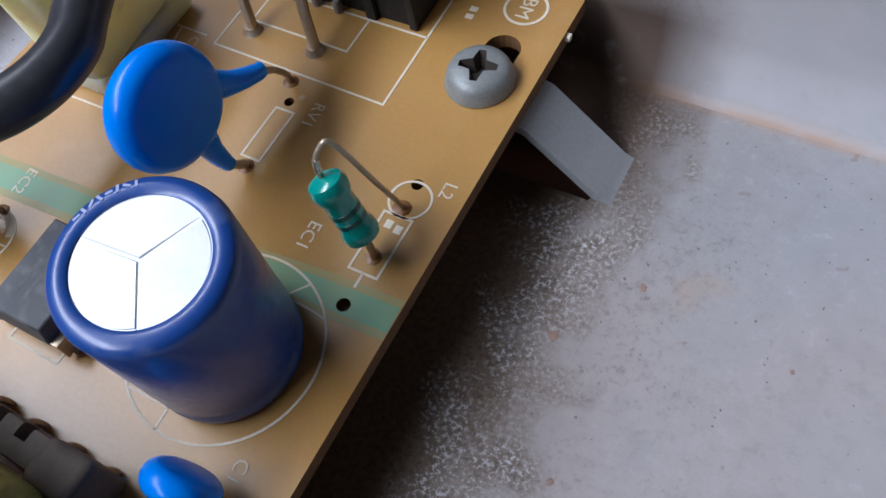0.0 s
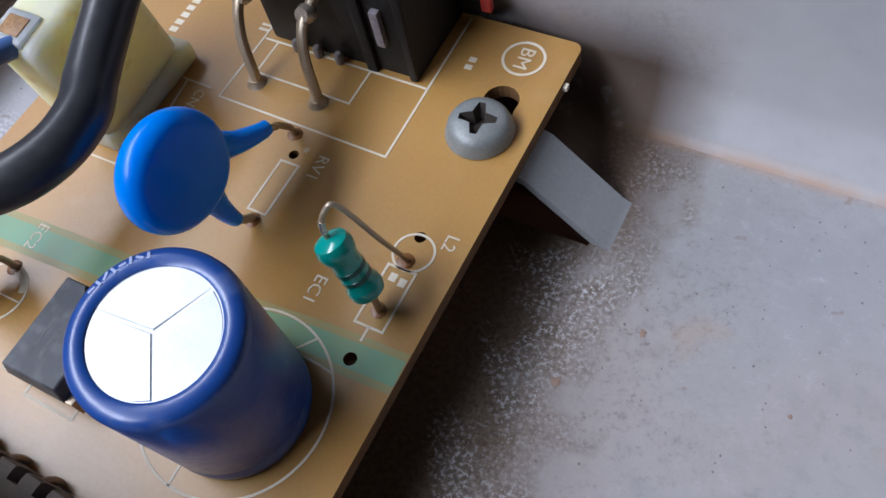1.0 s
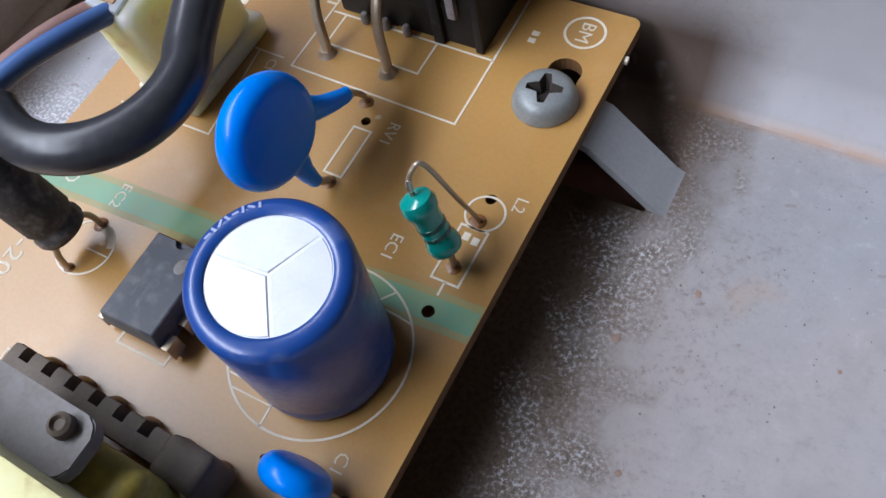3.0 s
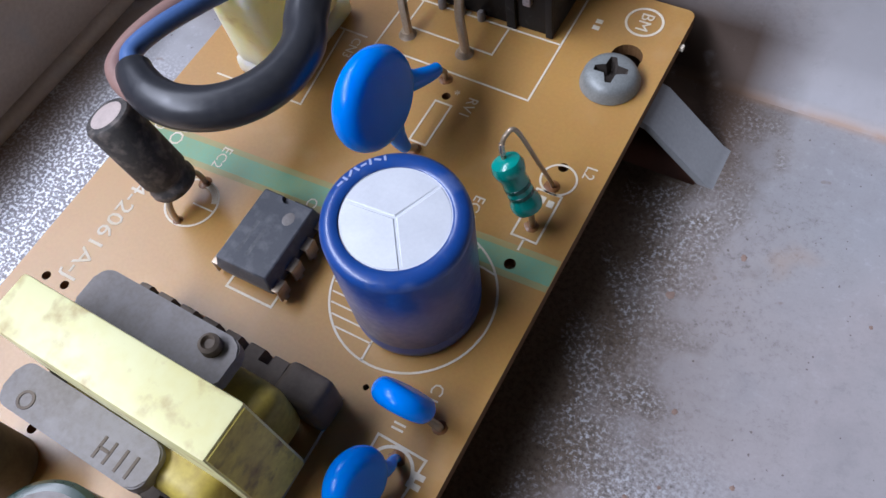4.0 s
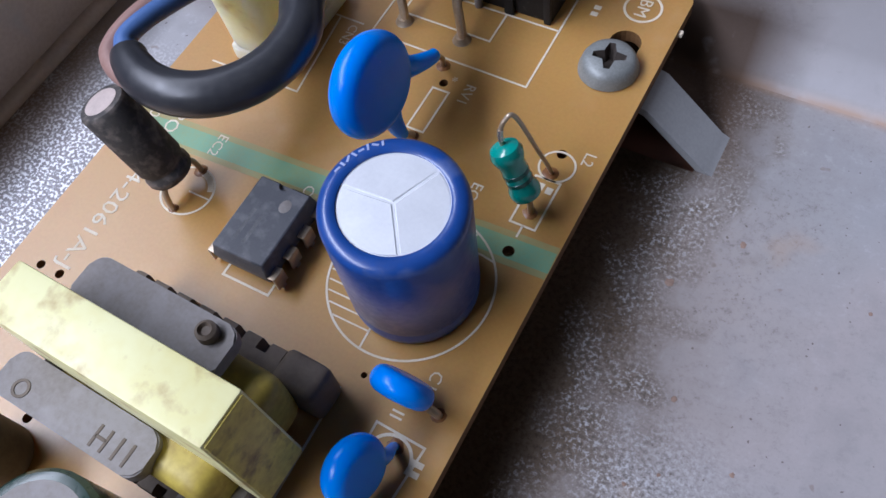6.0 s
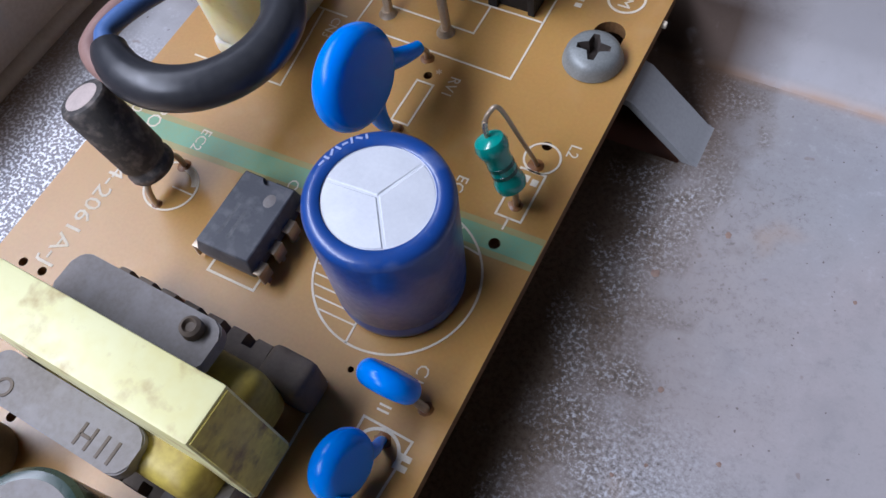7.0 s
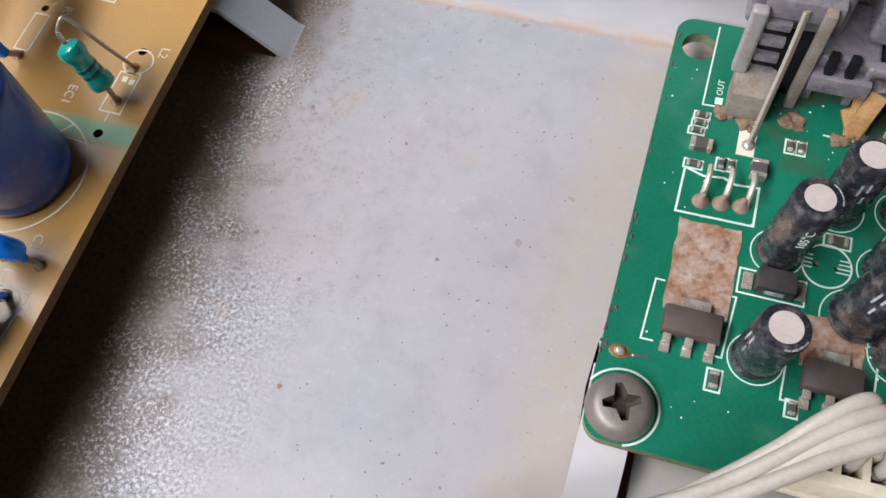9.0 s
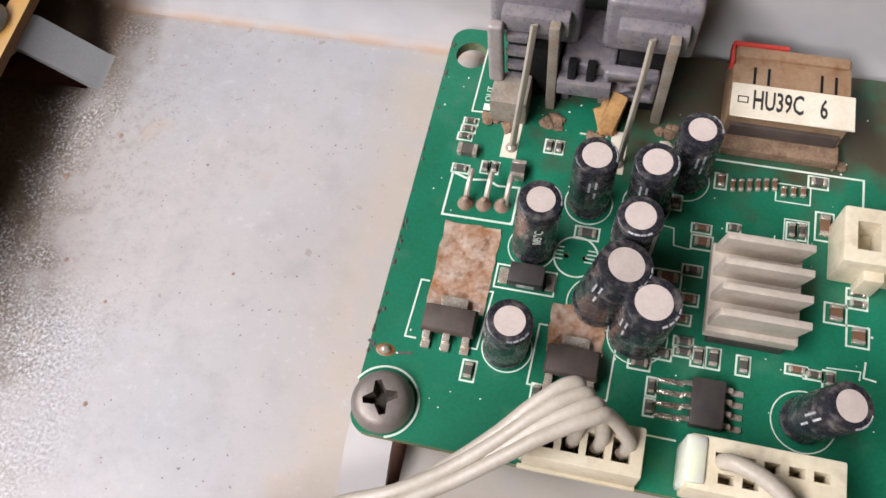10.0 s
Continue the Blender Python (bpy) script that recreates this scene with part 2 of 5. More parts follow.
def sheet_metal(name, plain=False):
    """Zinc-coated sheet: pale grey, cloudy, with dark specks, pale corrosion grains and rust along the rear bend."""
    m = bpy.data.materials.new(name)
    m.use_nodes = True
    t = m.node_tree
    p = t.nodes["Principled BSDF"]
    co = t.nodes.new("ShaderNodeTexCoord")

    def noise_at(scale, detail=4.0, rough=0.5):
        n = t.nodes.new("ShaderNodeTexNoise")
        n.inputs["Scale"].default_value, n.inputs["Detail"].default_value, n.inputs["Roughness"].default_value = scale, detail, rough
        t.links.new(co.outputs["Object"], n.inputs["Vector"])
        return n.outputs["Fac"]

    def band(value, lo, hi):
        n = t.nodes.new("ShaderNodeMapRange")
        n.inputs["From Min"].default_value, n.inputs["From Max"].default_value = lo, hi
        t.links.new(value, n.inputs["Value"])
        return n.outputs["Result"]

    def times(a, b, op="MULTIPLY"):
        n = t.nodes.new("ShaderNodeMath")
        n.operation = op
        for s, v in zip(n.inputs, (a, b)):
            if isinstance(v, float):
                s.default_value = v
            else:
                t.links.new(v, s)
        return n.outputs[0]

    def blend(fac, a, b):
        n = t.nodes.new("ShaderNodeMix")
        n.data_type = "RGBA"
        t.links.new(fac, n.inputs["Factor"])
        for key, v in (("A", a), ("B", b)):
            if isinstance(v, tuple):
                n.inputs[key].default_value = (*v, 1)
            else:
                t.links.new(v, n.inputs[key])
        return n.outputs["Result"]

    clouds, mid, grain, specks = noise_at(38.0), noise_at(190.0, 5.0), noise_at(2900.0, 2.0), noise_at(1700.0, 6.0, 0.8)
    xyz = t.nodes.new("ShaderNodeSeparateXYZ")
    t.links.new(co.outputs["Object"], xyz.inputs[0])
    mark_amount = 0.12 if plain else 1.0
    X, Y = xyz.outputs["X"], xyz.outputs["Y"]
    c = blend(band(clouds, 0.35, 0.68), (0.37, 0.37, 0.39), (0.45, 0.44, 0.445))
    c = blend(times(band(noise_at(24.0, 3.0), 0.42, 0.60), 0.7), c, (0.47, 0.415, 0.41))
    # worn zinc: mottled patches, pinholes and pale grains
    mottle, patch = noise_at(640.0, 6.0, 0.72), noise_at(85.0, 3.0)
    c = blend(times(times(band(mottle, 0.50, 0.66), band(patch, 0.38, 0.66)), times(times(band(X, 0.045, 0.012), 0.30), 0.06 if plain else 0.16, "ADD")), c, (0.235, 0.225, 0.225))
    c = blend(times(band(mid, 0.52, 0.70), 0.12 if plain else 0.35), c, (0.31, 0.30, 0.305))
    c = blend(times(times(band(mottle, 0.45, 0.34), band(patch, 0.58, 0.38)), 0.08 if plain else 0.35), c, (0.60, 0.61, 0.64))
    c = blend(times(band(noise_at(1500.0, 1.0), 0.735, 0.765), 0.75 * mark_amount), c, (0.12, 0.095, 0.08))
    c = blend(times(band(noise_at(430.0, 2.0), 0.715, 0.75), 0.5 * mark_amount), c, (0.26, 0.20, 0.165))
    # brown dirt beside the tan board plus its painted shadow, edge broken into freckles
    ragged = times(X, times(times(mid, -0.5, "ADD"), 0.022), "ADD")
    dirt_shade_film = times(times(band(ragged, 0.026, 0.005), band(X, -0.045, -0.02)), mark_amount)
    c = blend(times(dirt_shade_film, 0.38), c, (0.225, 0.175, 0.125))
    dirt_and_shade = times(times(band(ragged, 0.0145, 0.004), band(X, -0.045, -0.02)), mark_amount)
    c = blend(times(dirt_and_shade, 0.72), c, (0.145, 0.09, 0.042))
    c = blend(times(times(band(specks, 0.44, 0.60), dirt_and_shade), 0.7), c, (0.075, 0.050, 0.03))
    freckled = times(times(band(ragged, 0.034, 0.007), band(X, -0.045, -0.02)), mark_amount)
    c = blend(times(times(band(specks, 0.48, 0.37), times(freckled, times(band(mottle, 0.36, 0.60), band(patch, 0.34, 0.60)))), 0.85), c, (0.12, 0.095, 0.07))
    near_bend = times(band(ragged, 0.002, 0.005), band(ragged, 0.0135, 0.0075))
    near_front = times(times(band(X, 0.005, 0.009), band(X, 0.026, 0.015)), band(Y, -0.025, -0.034))
    bare = times(times(near_bend, near_front, "MAXIMUM"), times(band(patch, 0.30, 0.52), mark_amount))
    grit = noise_at(2300.0, 4.0, 0.7)
    c = blend(times(times(band(grit, 0.52, 0.59), times(bare, band(mottle, 0.30, 0.52))), 0.65), c, (0.76, 0.78, 0.83))
    c = blend(times(times(band(grit, 0.47, 0.39), bare), 0.75), c, (0.10, 0.09, 0.08))
    # the zinc's sparkle at the left, painted as near-white and dark flecks
    sparkle_flecks = times(times(band(X, -0.046, -0.054), band(Y, -0.006, -0.024)), mark_amount)
    flake = noise_at(2300.0, 4.0)
    c = blend(times(times(band(flake, 0.50, 0.44), sparkle_flecks), 0.6), c, (0.19, 0.155, 0.16))
    c = blend(times(times(band(flake, 0.515, 0.56), sparkle_flecks), 0.95), c, (0.93, 0.93, 0.96))
    # the side wall's shadow on the floor, painted as a brown strip
    c = blend(times(times(band(X, -0.066, -0.072), band(mid, 0.15, 0.5)), 0.75 * mark_amount), c, (0.24, 0.165, 0.115))
    c = blend(times(band(noise_at(75.0, 3.0), 0.66, 0.78), 0.5), c, (0.46, 0.33, 0.24))
    rim = times(times(band(X, 0.047, 0.054), band(mid, 0.2, 0.55)), mark_amount)
    c = blend(times(rim, 0.6), c, (0.50, 0.42, 0.33))
    if plain:   # a thin coat of pale paint
        c = blend(times(mid, 0.4), c, (0.68, 0.68, 0.70))
    dist = times(Y, -0.0158, "ADD")
    absd = t.nodes.new("ShaderNodeMath")
    absd.operation = "ABSOLUTE"
    t.links.new(dist, absd.inputs[0])
    rust = times(band(absd.outputs[0], 0.0011, 0.0001), band(mid, 0.22, 0.55))
    c = blend(times(rust, 0.7), c, (0.44, 0.28, 0.18))
    # shadow behind the board's corner, painted dark brown over floor and rear wall
    corner_shade = times(times(band(Y, -0.002, 0.006), band(X, 0.0145, 0.007)), band(xyz.outputs["Z"], 0.016, 0.007))
    c = blend(times(times(corner_shade, band(mid, 0.12, 0.45)), 0.92), c, (0.075, 0.045, 0.028))
    t.links.new(c, p.inputs["Base Color"])
    t.links.new(times(times(rust, -0.2 if not plain else 0.0), 0.0 if plain else 0.25, "ADD"), p.inputs["Metallic"])
    t.links.new(times(times(times(grain, 0.35), 0.62 if plain else 0.40, "ADD"), times(rust, 0.4), "ADD"), p.inputs["Roughness"])
    bn = t.nodes.new("ShaderNodeBump")
    bn.inputs["Strength"].default_value, bn.inputs["Distance"].default_value = 0.05 if plain else 0.07, 0.00005
    t.links.new(grain, bn.inputs["Height"])
    t.links.new(bn.outputs["Normal"], p.inputs["Normal"])
    return m


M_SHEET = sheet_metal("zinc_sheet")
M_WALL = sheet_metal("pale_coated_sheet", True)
M_WALL.node_tree.nodes["Principled BSDF"].inputs["Specular IOR Level"].default_value = 0.12
M_TAB = mat("grey_tab_sheet", (0.36, 0.37, 0.38), (0.30, 0.31, 0.315), 0.5, 0.2, coarse=90, fine=2500, bump=0.04)
M_SIDE = mat("brown_stained_sheet", (0.60, 0.50, 0.43), (0.48, 0.385, 0.32), 0.55, 0.2, coarse=60, fine=1500, bump=0.1, dust=(0.42, 0.39, 0.37), dust_amount=0.2)


# ---- building helpers (millimetres in, metres out) ----
def part(name, bm, material, parent=None, label="", smooth=True):
    me = bpy.data.meshes.new(name)
    bmesh.ops.recalc_face_normals(bm, faces=bm.faces)
    bmesh.ops.scale(bm, vec=(MM, MM, MM), verts=bm.verts)
    bm.to_mesh(me)
    bm.free()
    for f in me.polygons:
        f.use_smooth = smooth
    if smooth:
        me.set_sharp_from_angle(angle=radians(38))
    me.materials.append(material)
    ob = new(name, me)
    ob.parent = parent
    if label:
        ob["label"] = label
    return ob


def thing(name, label, category, at=(0, 0, 0), group="", kind="", turn=(0, 0, 0)):
    ob = new(name)
    ob.empty_display_size = 0.002
    ob.matrix_world = pose(at[0] * MM, at[1] * MM, at[2] * MM, *turn)
    return tagged(ob, label, category, group, kind)


def box(x0, x1, y0, y1, z0, z1, bevel=0.0, seg=2, bm=None, m=None):
    made = bmesh.new()
    bmesh.ops.create_cube(made, size=1.0)
    for v in made.verts:
        v.co = Vector(((x0 + x1) / 2 + v.co.x * (x1 - x0), (y0 + y1) / 2 + v.co.y * (y1 - y0), (z0 + z1) / 2 + v.co.z * (z1 - z0)))
    if bevel:
        bmesh.ops.bevel(made, geom=made.edges[:], offset=bevel, segments=seg, profile=0.6, affect="EDGES")
    if m is not None:
        bmesh.ops.transform(made, matrix=m, verts=made.verts)
    return join(bm, made)


def join(bm, made):
    if bm is None:
        return made
    me = bpy.data.meshes.new("tmp")
    made.to_mesh(me)
    made.free()
    bm.from_mesh(me)
    bpy.data.meshes.remove(me)
    return bm


def lathe(profile, seg=40, m=None, bm=None):
    """Turns (radius, height) points round the z axis; radius 0 closes to a point."""
    made = bmesh.new()
    rings = []
    for r, z in profile:
        if r <= 1e-6:
            rings.append([made.verts.new((0, 0, z))])
        else:
            rings.append([made.verts.new((r * math.cos(2 * math.pi * k / seg), r * math.sin(2 * math.pi * k / seg), z)) for k in range(seg)])
    for a, b in zip(rings, rings[1:]):
        for k in range(seg):
            j = (k + 1) % seg
            if len(a) == 1 and len(b) > 1:
                made.faces.new((a[0], b[k], b[j]))
            elif len(b) == 1 and len(a) > 1:
                made.faces.new((a[k], a[j], b[0]))
            elif len(a) > 1:
                made.faces.new((a[k], a[j], b[j], b[k]))
    for ring in (rings[0], rings[-1]):
        if len(ring) > 1:
            made.faces.new(ring)
    if m is not None:
        bmesh.ops.transform(made, matrix=m, verts=made.verts)
    return join(bm, made)


def glide(points, steps=8):
    """Catmull-Rom curve through the points."""
    p = [Vector(q) for q in points]
    p = [2 * p[0] - p[1]] + p + [2 * p[-1] - p[-2]]
    out = []
    for a, b, c, d in zip(p, p[1:], p[2:], p[3:]):
        for k in range(steps):
            t = k / steps
            out.append(0.5 * (2 * b + (c - a) * t + (2 * a - 5 * b + 4 * c - d) * t * t + (3 * b - a - 3 * c + d) * t ** 3))
    return out + [p[-2]]


def tube(points, radius, seg=12, steps=8, bm=None, flat=1.0):
    """A round rod along a smooth curve; radius may be a list, one for each given point."""
    path = glide(points, steps)
    many = radius if isinstance(radius, (list, tuple)) else [radius] * len(points)
    radii = [float(np.interp(k / steps, range(len(points)), many)) for k in range(len(path))]
    made = bmesh.new()
    side = None
    rings = []
    for k, c in enumerate(path):
        ahead = (path[min(k + 1, len(path) - 1)] - path[max(k - 1, 0)]).normalized()
        if side is None:
            side = ahead.orthogonal().normalized()
        side = (side - ahead * side.dot(ahead)).normalized()
        up = ahead.cross(side)
        rings.append([made.verts.new(c + radii[k] * (math.cos(2 * math.pi * j / seg) * side + flat * math.sin(2 * math.pi * j / seg) * up)) for j in range(seg)])
    for a, b in zip(rings, rings[1:]):
        for j in range(seg):
            i = (j + 1) % seg
            made.faces.new((a[j], a[i], b[i], b[j]))
    made.faces.new(rings[0])
    made.faces.new(rings[-1])
    return join(bm, made)


def ribbon(points, width, z, closed=False, h=0.05, bm=None):
    """A flat printed line of that width round the given plan points, with mitred corners."""
    p = [Vector((*q, 0)) for q in points]
    n = len(p)
    made = bmesh.new()
    rows = []
    for k in range(n):
        a = p[(k - 1) % n] if closed or k else None
        b = p[(k + 1) % n] if closed or k < n - 1 else None
        d1 = (p[k] - a).normalized() if a is not None else None
        d2 = (b - p[k]).normalized() if b is not None else None
        d = ((d1 or d2) + (d2 or d1)).normalized()
        s = Vector((-d.y, d.x, 0)) * width / 2 / max(0.4, d.dot(d1 or d2))
        rows.append([made.verts.new(p[k] + e * s + Vector((0, 0, zz))) for e, zz in ((1, z), (-1, z), (-1, z + h), (1, z + h))])
    for k in range(n if closed else n - 1):
        a, b = rows[k], rows[(k + 1) % n]
        for j in range(4):
            i = (j + 1) % 4
            made.faces.new((a[j], a[i], b[i], b[j]))
    if not closed:
        made.faces.new(rows[0])
        made.faces.new(rows[-1])
    return join(bm, made)


def rect(x0, x1, y0, y1):
    return [(x0, y0), (x1, y0), (x1, y1), (x0, y1)]


def arc(cx, cy, r, a0=0, a1=360, n=48):
    full = abs(a1 - a0) >= 360
    return [(cx + r * math.cos(radians(a0 + (a1 - a0) * k / (n if full else n - 1))), cy + r * math.sin(radians(a0 + (a1 - a0) * k / (n if full else n - 1)))) for k in range(n)]


def lettering(text, size, m, material, parent, name="printed_text", label="", bold=0.0):
    """Letters of the built-in font laid out by the matrix m (millimetres), with a little thickness."""
    cu = bpy.data.curves.new(name, "FONT")
    cu.body, cu.size, cu.extrude, cu.offset = text, size, 0.02, bold
    cu.align_x, cu.align_y = "CENTER", "CENTER"
    cu.resolution_u = 2
    tmp = bpy.data.objects.new(name, cu)
    scene.collection.objects.link(tmp)
    me = bpy.data.meshes.new_from_object(tmp.evaluated_get(bpy.context.evaluated_depsgraph_get()))
    bpy.data.objects.remove(tmp)
    bpy.data.curves.remove(cu)
    made = bmesh.new()
    made.from_mesh(me)
    bpy.data.meshes.remove(me)
    bmesh.ops.transform(made, matrix=m, verts=made.verts)
    return part(name, made, material, parent, label, smooth=False)


def drilled(ob, holes):
    """Cuts bmesh cutters out of ob's mesh for good."""
    me = bpy.data.meshes.new("cutter")
    bmesh.ops.recalc_face_normals(holes, faces=holes.faces)
    bmesh.ops.scale(holes, vec=(MM, MM, MM), verts=holes.verts)
    holes.to_mesh(me)
    holes.free()
    cutter = bpy.data.objects.new("cutter", me)
    scene.collection.objects.link(cutter)
    bpy.context.view_layer.update()
    cutter.matrix_world = ob.matrix_world
    mod = ob.modifiers.new("cut", "BOOLEAN")
    mod.operation, mod.object, mod.solver, mod.use_self = "DIFFERENCE", cutter, "EXACT", True
    bpy.context.view_layer.update()
    done = bpy.data.meshes.new_from_object(ob.evaluated_get(bpy.context.evaluated_depsgraph_get()))
    ob.modifiers.remove(mod)
    old = ob.data
    ob.data = done
    bpy.data.meshes.remove(old)
    bpy.data.objects.remove(cutter)
    bpy.data.meshes.remove(me)
    return ob


def cylinder_at(x, y, r, z0, z1, seg=20, bm=None):
    return lathe([(r, z0), (r, z1)], seg, Matrix.Translation((x, y, 0)), bm)


def plate(x0, x1, y0, y1, z0, z1, corner=1.0):
    """A flat plate with rounded plan corners."""
    made = bmesh.new()
    pts = []
    for cx, cy, a in ((x1 - corner, y1 - corner, 0), (x0 + corner, y1 - corner, 90), (x0 + corner, y0 + corner, 180), (x1 - corner, y0 + corner, 270)):
        pts += arc(cx, cy, corner, a, a + 90, 6)
    low = [made.verts.new((x, y, z0)) for x, y in pts]
    high = [made.verts.new((x, y, z1)) for x, y in pts]
    made.faces.new(low)
    made.faces.new(high)
    for k in range(len(pts)):
        j = (k + 1) % len(pts)
        made.faces.new((low[k], low[j], high[j], high[k]))
    return made


def along(a, b):
    """A matrix that takes the z axis from a towards b."""
    return Matrix.Translation(a) @ (Vector(b) - Vector(a)).to_track_quat("Z", "Y").to_matrix().to_4x4()

# ---- the room that closes the place ----
def room():
    z0, z1, x0, x1, y0, y1, w = -760, 2100, -900, 2300, -1900, 1900, 60
    for name, b in (
        ("floor", (x0 - w, x1 + w, y0 - w, y1 + w, z0 - w, z0)),
        ("ceiling", (x0 - w, x1 + w, y0 - w, y1 + w, z1, z1 + w)),
        ("wall_north", (x0 - w, x1 + w, y1, y1 + w, z0, z1)),
        ("wall_south", (x0 - w, x1 + w, y0 - w, y0, z0, z1)),
        ("wall_east", (x1, x1 + w, y0, y1, z0, z1)),
    ):
        tagged(part(name, box(*b), M_PLASTER, smooth=False), "plain plastered " + name.split("_")[0] + " of the room", name.split("_")[0], kind="structure")
    wall = part("wall_west", box(x0 - w, x0, y0, y1, z0, z1), M_PLASTER, smooth=False)
    tagged(wall, "plain plastered wall with a window opening", "wall", kind="structure")
    drilled(wall, box(x0 - 2 * w, x0 + w, -1760, 920, 920, 1400))
    win_frame = thing("window_1", "white painted window frame in the wall", "window", kind="structure")
    for b in ((-1800, -1760, 920, 1400), (920, 960, 920, 1400), (-1800, 960, 1400, 1440), (-1800, 960, 880, 920)):
        part("window_frame", box(x0 - w, x0 + 14, b[0], b[1], b[2], b[3], 3), M_FRAME, win_frame, smooth=False)


room()


def table():
    t = thing("table", "brown wooden table under the opened metal tray", "table", (200, 0, -3.0))
    part("tabletop", box(-620, 700, -480, 420, -26, 0, 3), M_TABLE, t)
    for x in (-580, 660):
        for y in (-440, 380):
            part("leg", box(x - 25, x + 25, y - 25, y + 25, -757.0, -26.0, 3), M_TABLE, t)


table()


# ---- the sheet-metal tray ----
TRAY_X0, TRAY_X1, TRAY_Y0, WALL_Y, WALL_H = -76.0, 170.0, -150.0, 18.6, 34.0


def folded(profile, x0, x1, thick):
    """A bent sheet: the (y, z) line of its inner face, drawn out along x, given its thickness outwards."""
    made = bmesh.new()
    n = len(profile)
    inner, outer = [], []
    for k, (y, z) in enumerate(profile):
        a, b = profile[max(k - 1, 0)], profile[min(k + 1, n - 1)]
        d = Vector((b[0] - a[0], b[1] - a[1])).normalized()
        inner.append((y, z))
        outer.append((y + d.y * thick, z - d.x * thick))
    loop = inner + outer[::-1]
    rows = [[made.verts.new((x, y, z)) for y, z in loop] for x in (x0, x1)]
    m = len(loop)
    for k in range(m):
        j = (k + 1) % m
        made.faces.new((rows[0][k], rows[0][j], rows[1][j], rows[1][k]))
    for row in rows:
        for k in range(n - 1):
            made.faces.new((row[k], row[k + 1], row[m - 2 - k], row[m - 1 - k]))
    return made


def tray():
    t = thing("chassis_tray", "pale grey zinc-coated sheet-metal tray, stained and speckled, rusty at the bends", "metal tray", kind="structure")
    r = 3.0
    bend = [(WALL_Y - r + 1.2 * math.sin(radians(a)), 1.2 - 1.2 * math.cos(radians(a))) for a in range(0, 66, 13)] + [(WALL_Y - 1.0, 2.9), (WALL_Y - 0.3, 4.7), (WALL_Y, 6.6), (WALL_Y, WALL_H)]
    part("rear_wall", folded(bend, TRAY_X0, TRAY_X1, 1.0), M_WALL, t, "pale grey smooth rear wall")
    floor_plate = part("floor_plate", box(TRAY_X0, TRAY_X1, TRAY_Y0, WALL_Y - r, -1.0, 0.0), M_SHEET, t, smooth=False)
    cut = box(-9.5, 6.9, 1.3, 7.8, -3, 3)
    slot = bmesh.new()
    plan = [(57.3, -27.0), (57.05, -32.5), (57.36, -37.5), (57.36, -45.4), (63.6, -45.4), (63.6, -29.0), (58.4, -29.0)]
    rows = [[slot.verts.new((x, y, z)) for x, y in plan] for z in (-3, 3)]
    for row in rows:
        slot.faces.new(row)
    for k in range(7):
        slot.faces.new((rows[0][k], rows[0][(k + 1) % 7], rows[1][(k + 1) % 7], rows[1][k]))
    cut = join(cut, slot)
    drilled(floor_plate, cut)
    part("side_wall", box(TRAY_X0 - 1, TRAY_X0, TRAY_Y0, WALL_Y - 0.2, -1.0, 14, 0.2), M_SIDE, t, "brown-stained side wall")
    part("side_bend", tube([(TRAY_X0, TRAY_Y0, 0.0), (TRAY_X0, WALL_Y - 3.0, 0.0)], 1.6, 16, 1), M_SIDE, t, "stained bend of the sheet")
    part("side_wall", box(TRAY_X1, TRAY_X1 + 1, TRAY_Y0, WALL_Y - 0.2, -1.0, 14, 0.2), M_SHEET, t)
    part("front_wall", box(TRAY_X0, TRAY_X1, TRAY_Y0 - 1, TRAY_Y0, -1.0, 14, 0.2), M_SHEET, t)
    for x in (-62, 156):
        for y in (-136, 4):
            part("foot", lathe([(6.0, -3.0), (6.4, -2.7), (6.8, -1.2), (6.6, -1.0)], 32, Matrix.Translation((x, y, 0))), M_BLACK, t, "black rubber foot")
    rnd = random.Random(31)
    for x, y, r in ((14.9, -5.2, 0.36), (9.6, -12.6, 0.45), (22.0, -28.7, 0.24), (14.7, -24.2, 0.30), (16.1, -31.7, 0.2), (13.6, -33.9, 0.22), (28.5, -7.5, 0.2), (37.0, -22.0, 0.22), (24.6, -41.5, 0.3)):
        b = lathe([(r, 0.0), (r * 0.8, 0.03), (0, 0.05)], 11, Matrix.Translation((x, y, 0)))
        for v in b.verts:
            v.co.x += rnd.uniform(-0.28, 0.28) * r
            v.co.y += rnd.uniform(-0.28, 0.28) * r
        part("rust_spot", b, M_RUST, t, "small brown rust spot")
    # lanced tabs, bent up out of the floor to carry the boards
    a = bmesh.new()
    line = [(8.6, -0.9), (7.6, -0.4), (0.4, 6.35), (-0.8, 6.75), (-9.2, 6.75)]
    lo = [[a.verts.new((x, y, z)) for y in (1.6, 7.4)] for x, z in line]
    hi = [[a.verts.new((x + 0.45, y, z + 0.85)) for y in (1.6, 7.4)] for x, z in line]
    for rows in (lo, hi):
        for p, q in zip(rows, rows[1:]):
            a.faces.new((p[0], p[1], q[1], q[0]))
    for e in (0, 1):
        for k in range(len(line) - 1):
            a.faces.new((lo[k][e], lo[k + 1][e], hi[k + 1][e], hi[k][e]))
    for k in (0, -1):
        a.faces.new((lo[k][0], lo[k][1], hi[k][1], hi[k][0]))
    part("tab", a, M_TAB, t, "bent-up grey metal tab")
    b = bmesh.new()
    line = [(-46.6, -0.9), (-45.6, -0.5), (-40.2, 2.3), (-39.0, 2.65), (-30.5, 2.65)]
    lo = [[b.verts.new((x, y, z)) for x in (57.3, 62.5)] for y, z in line]
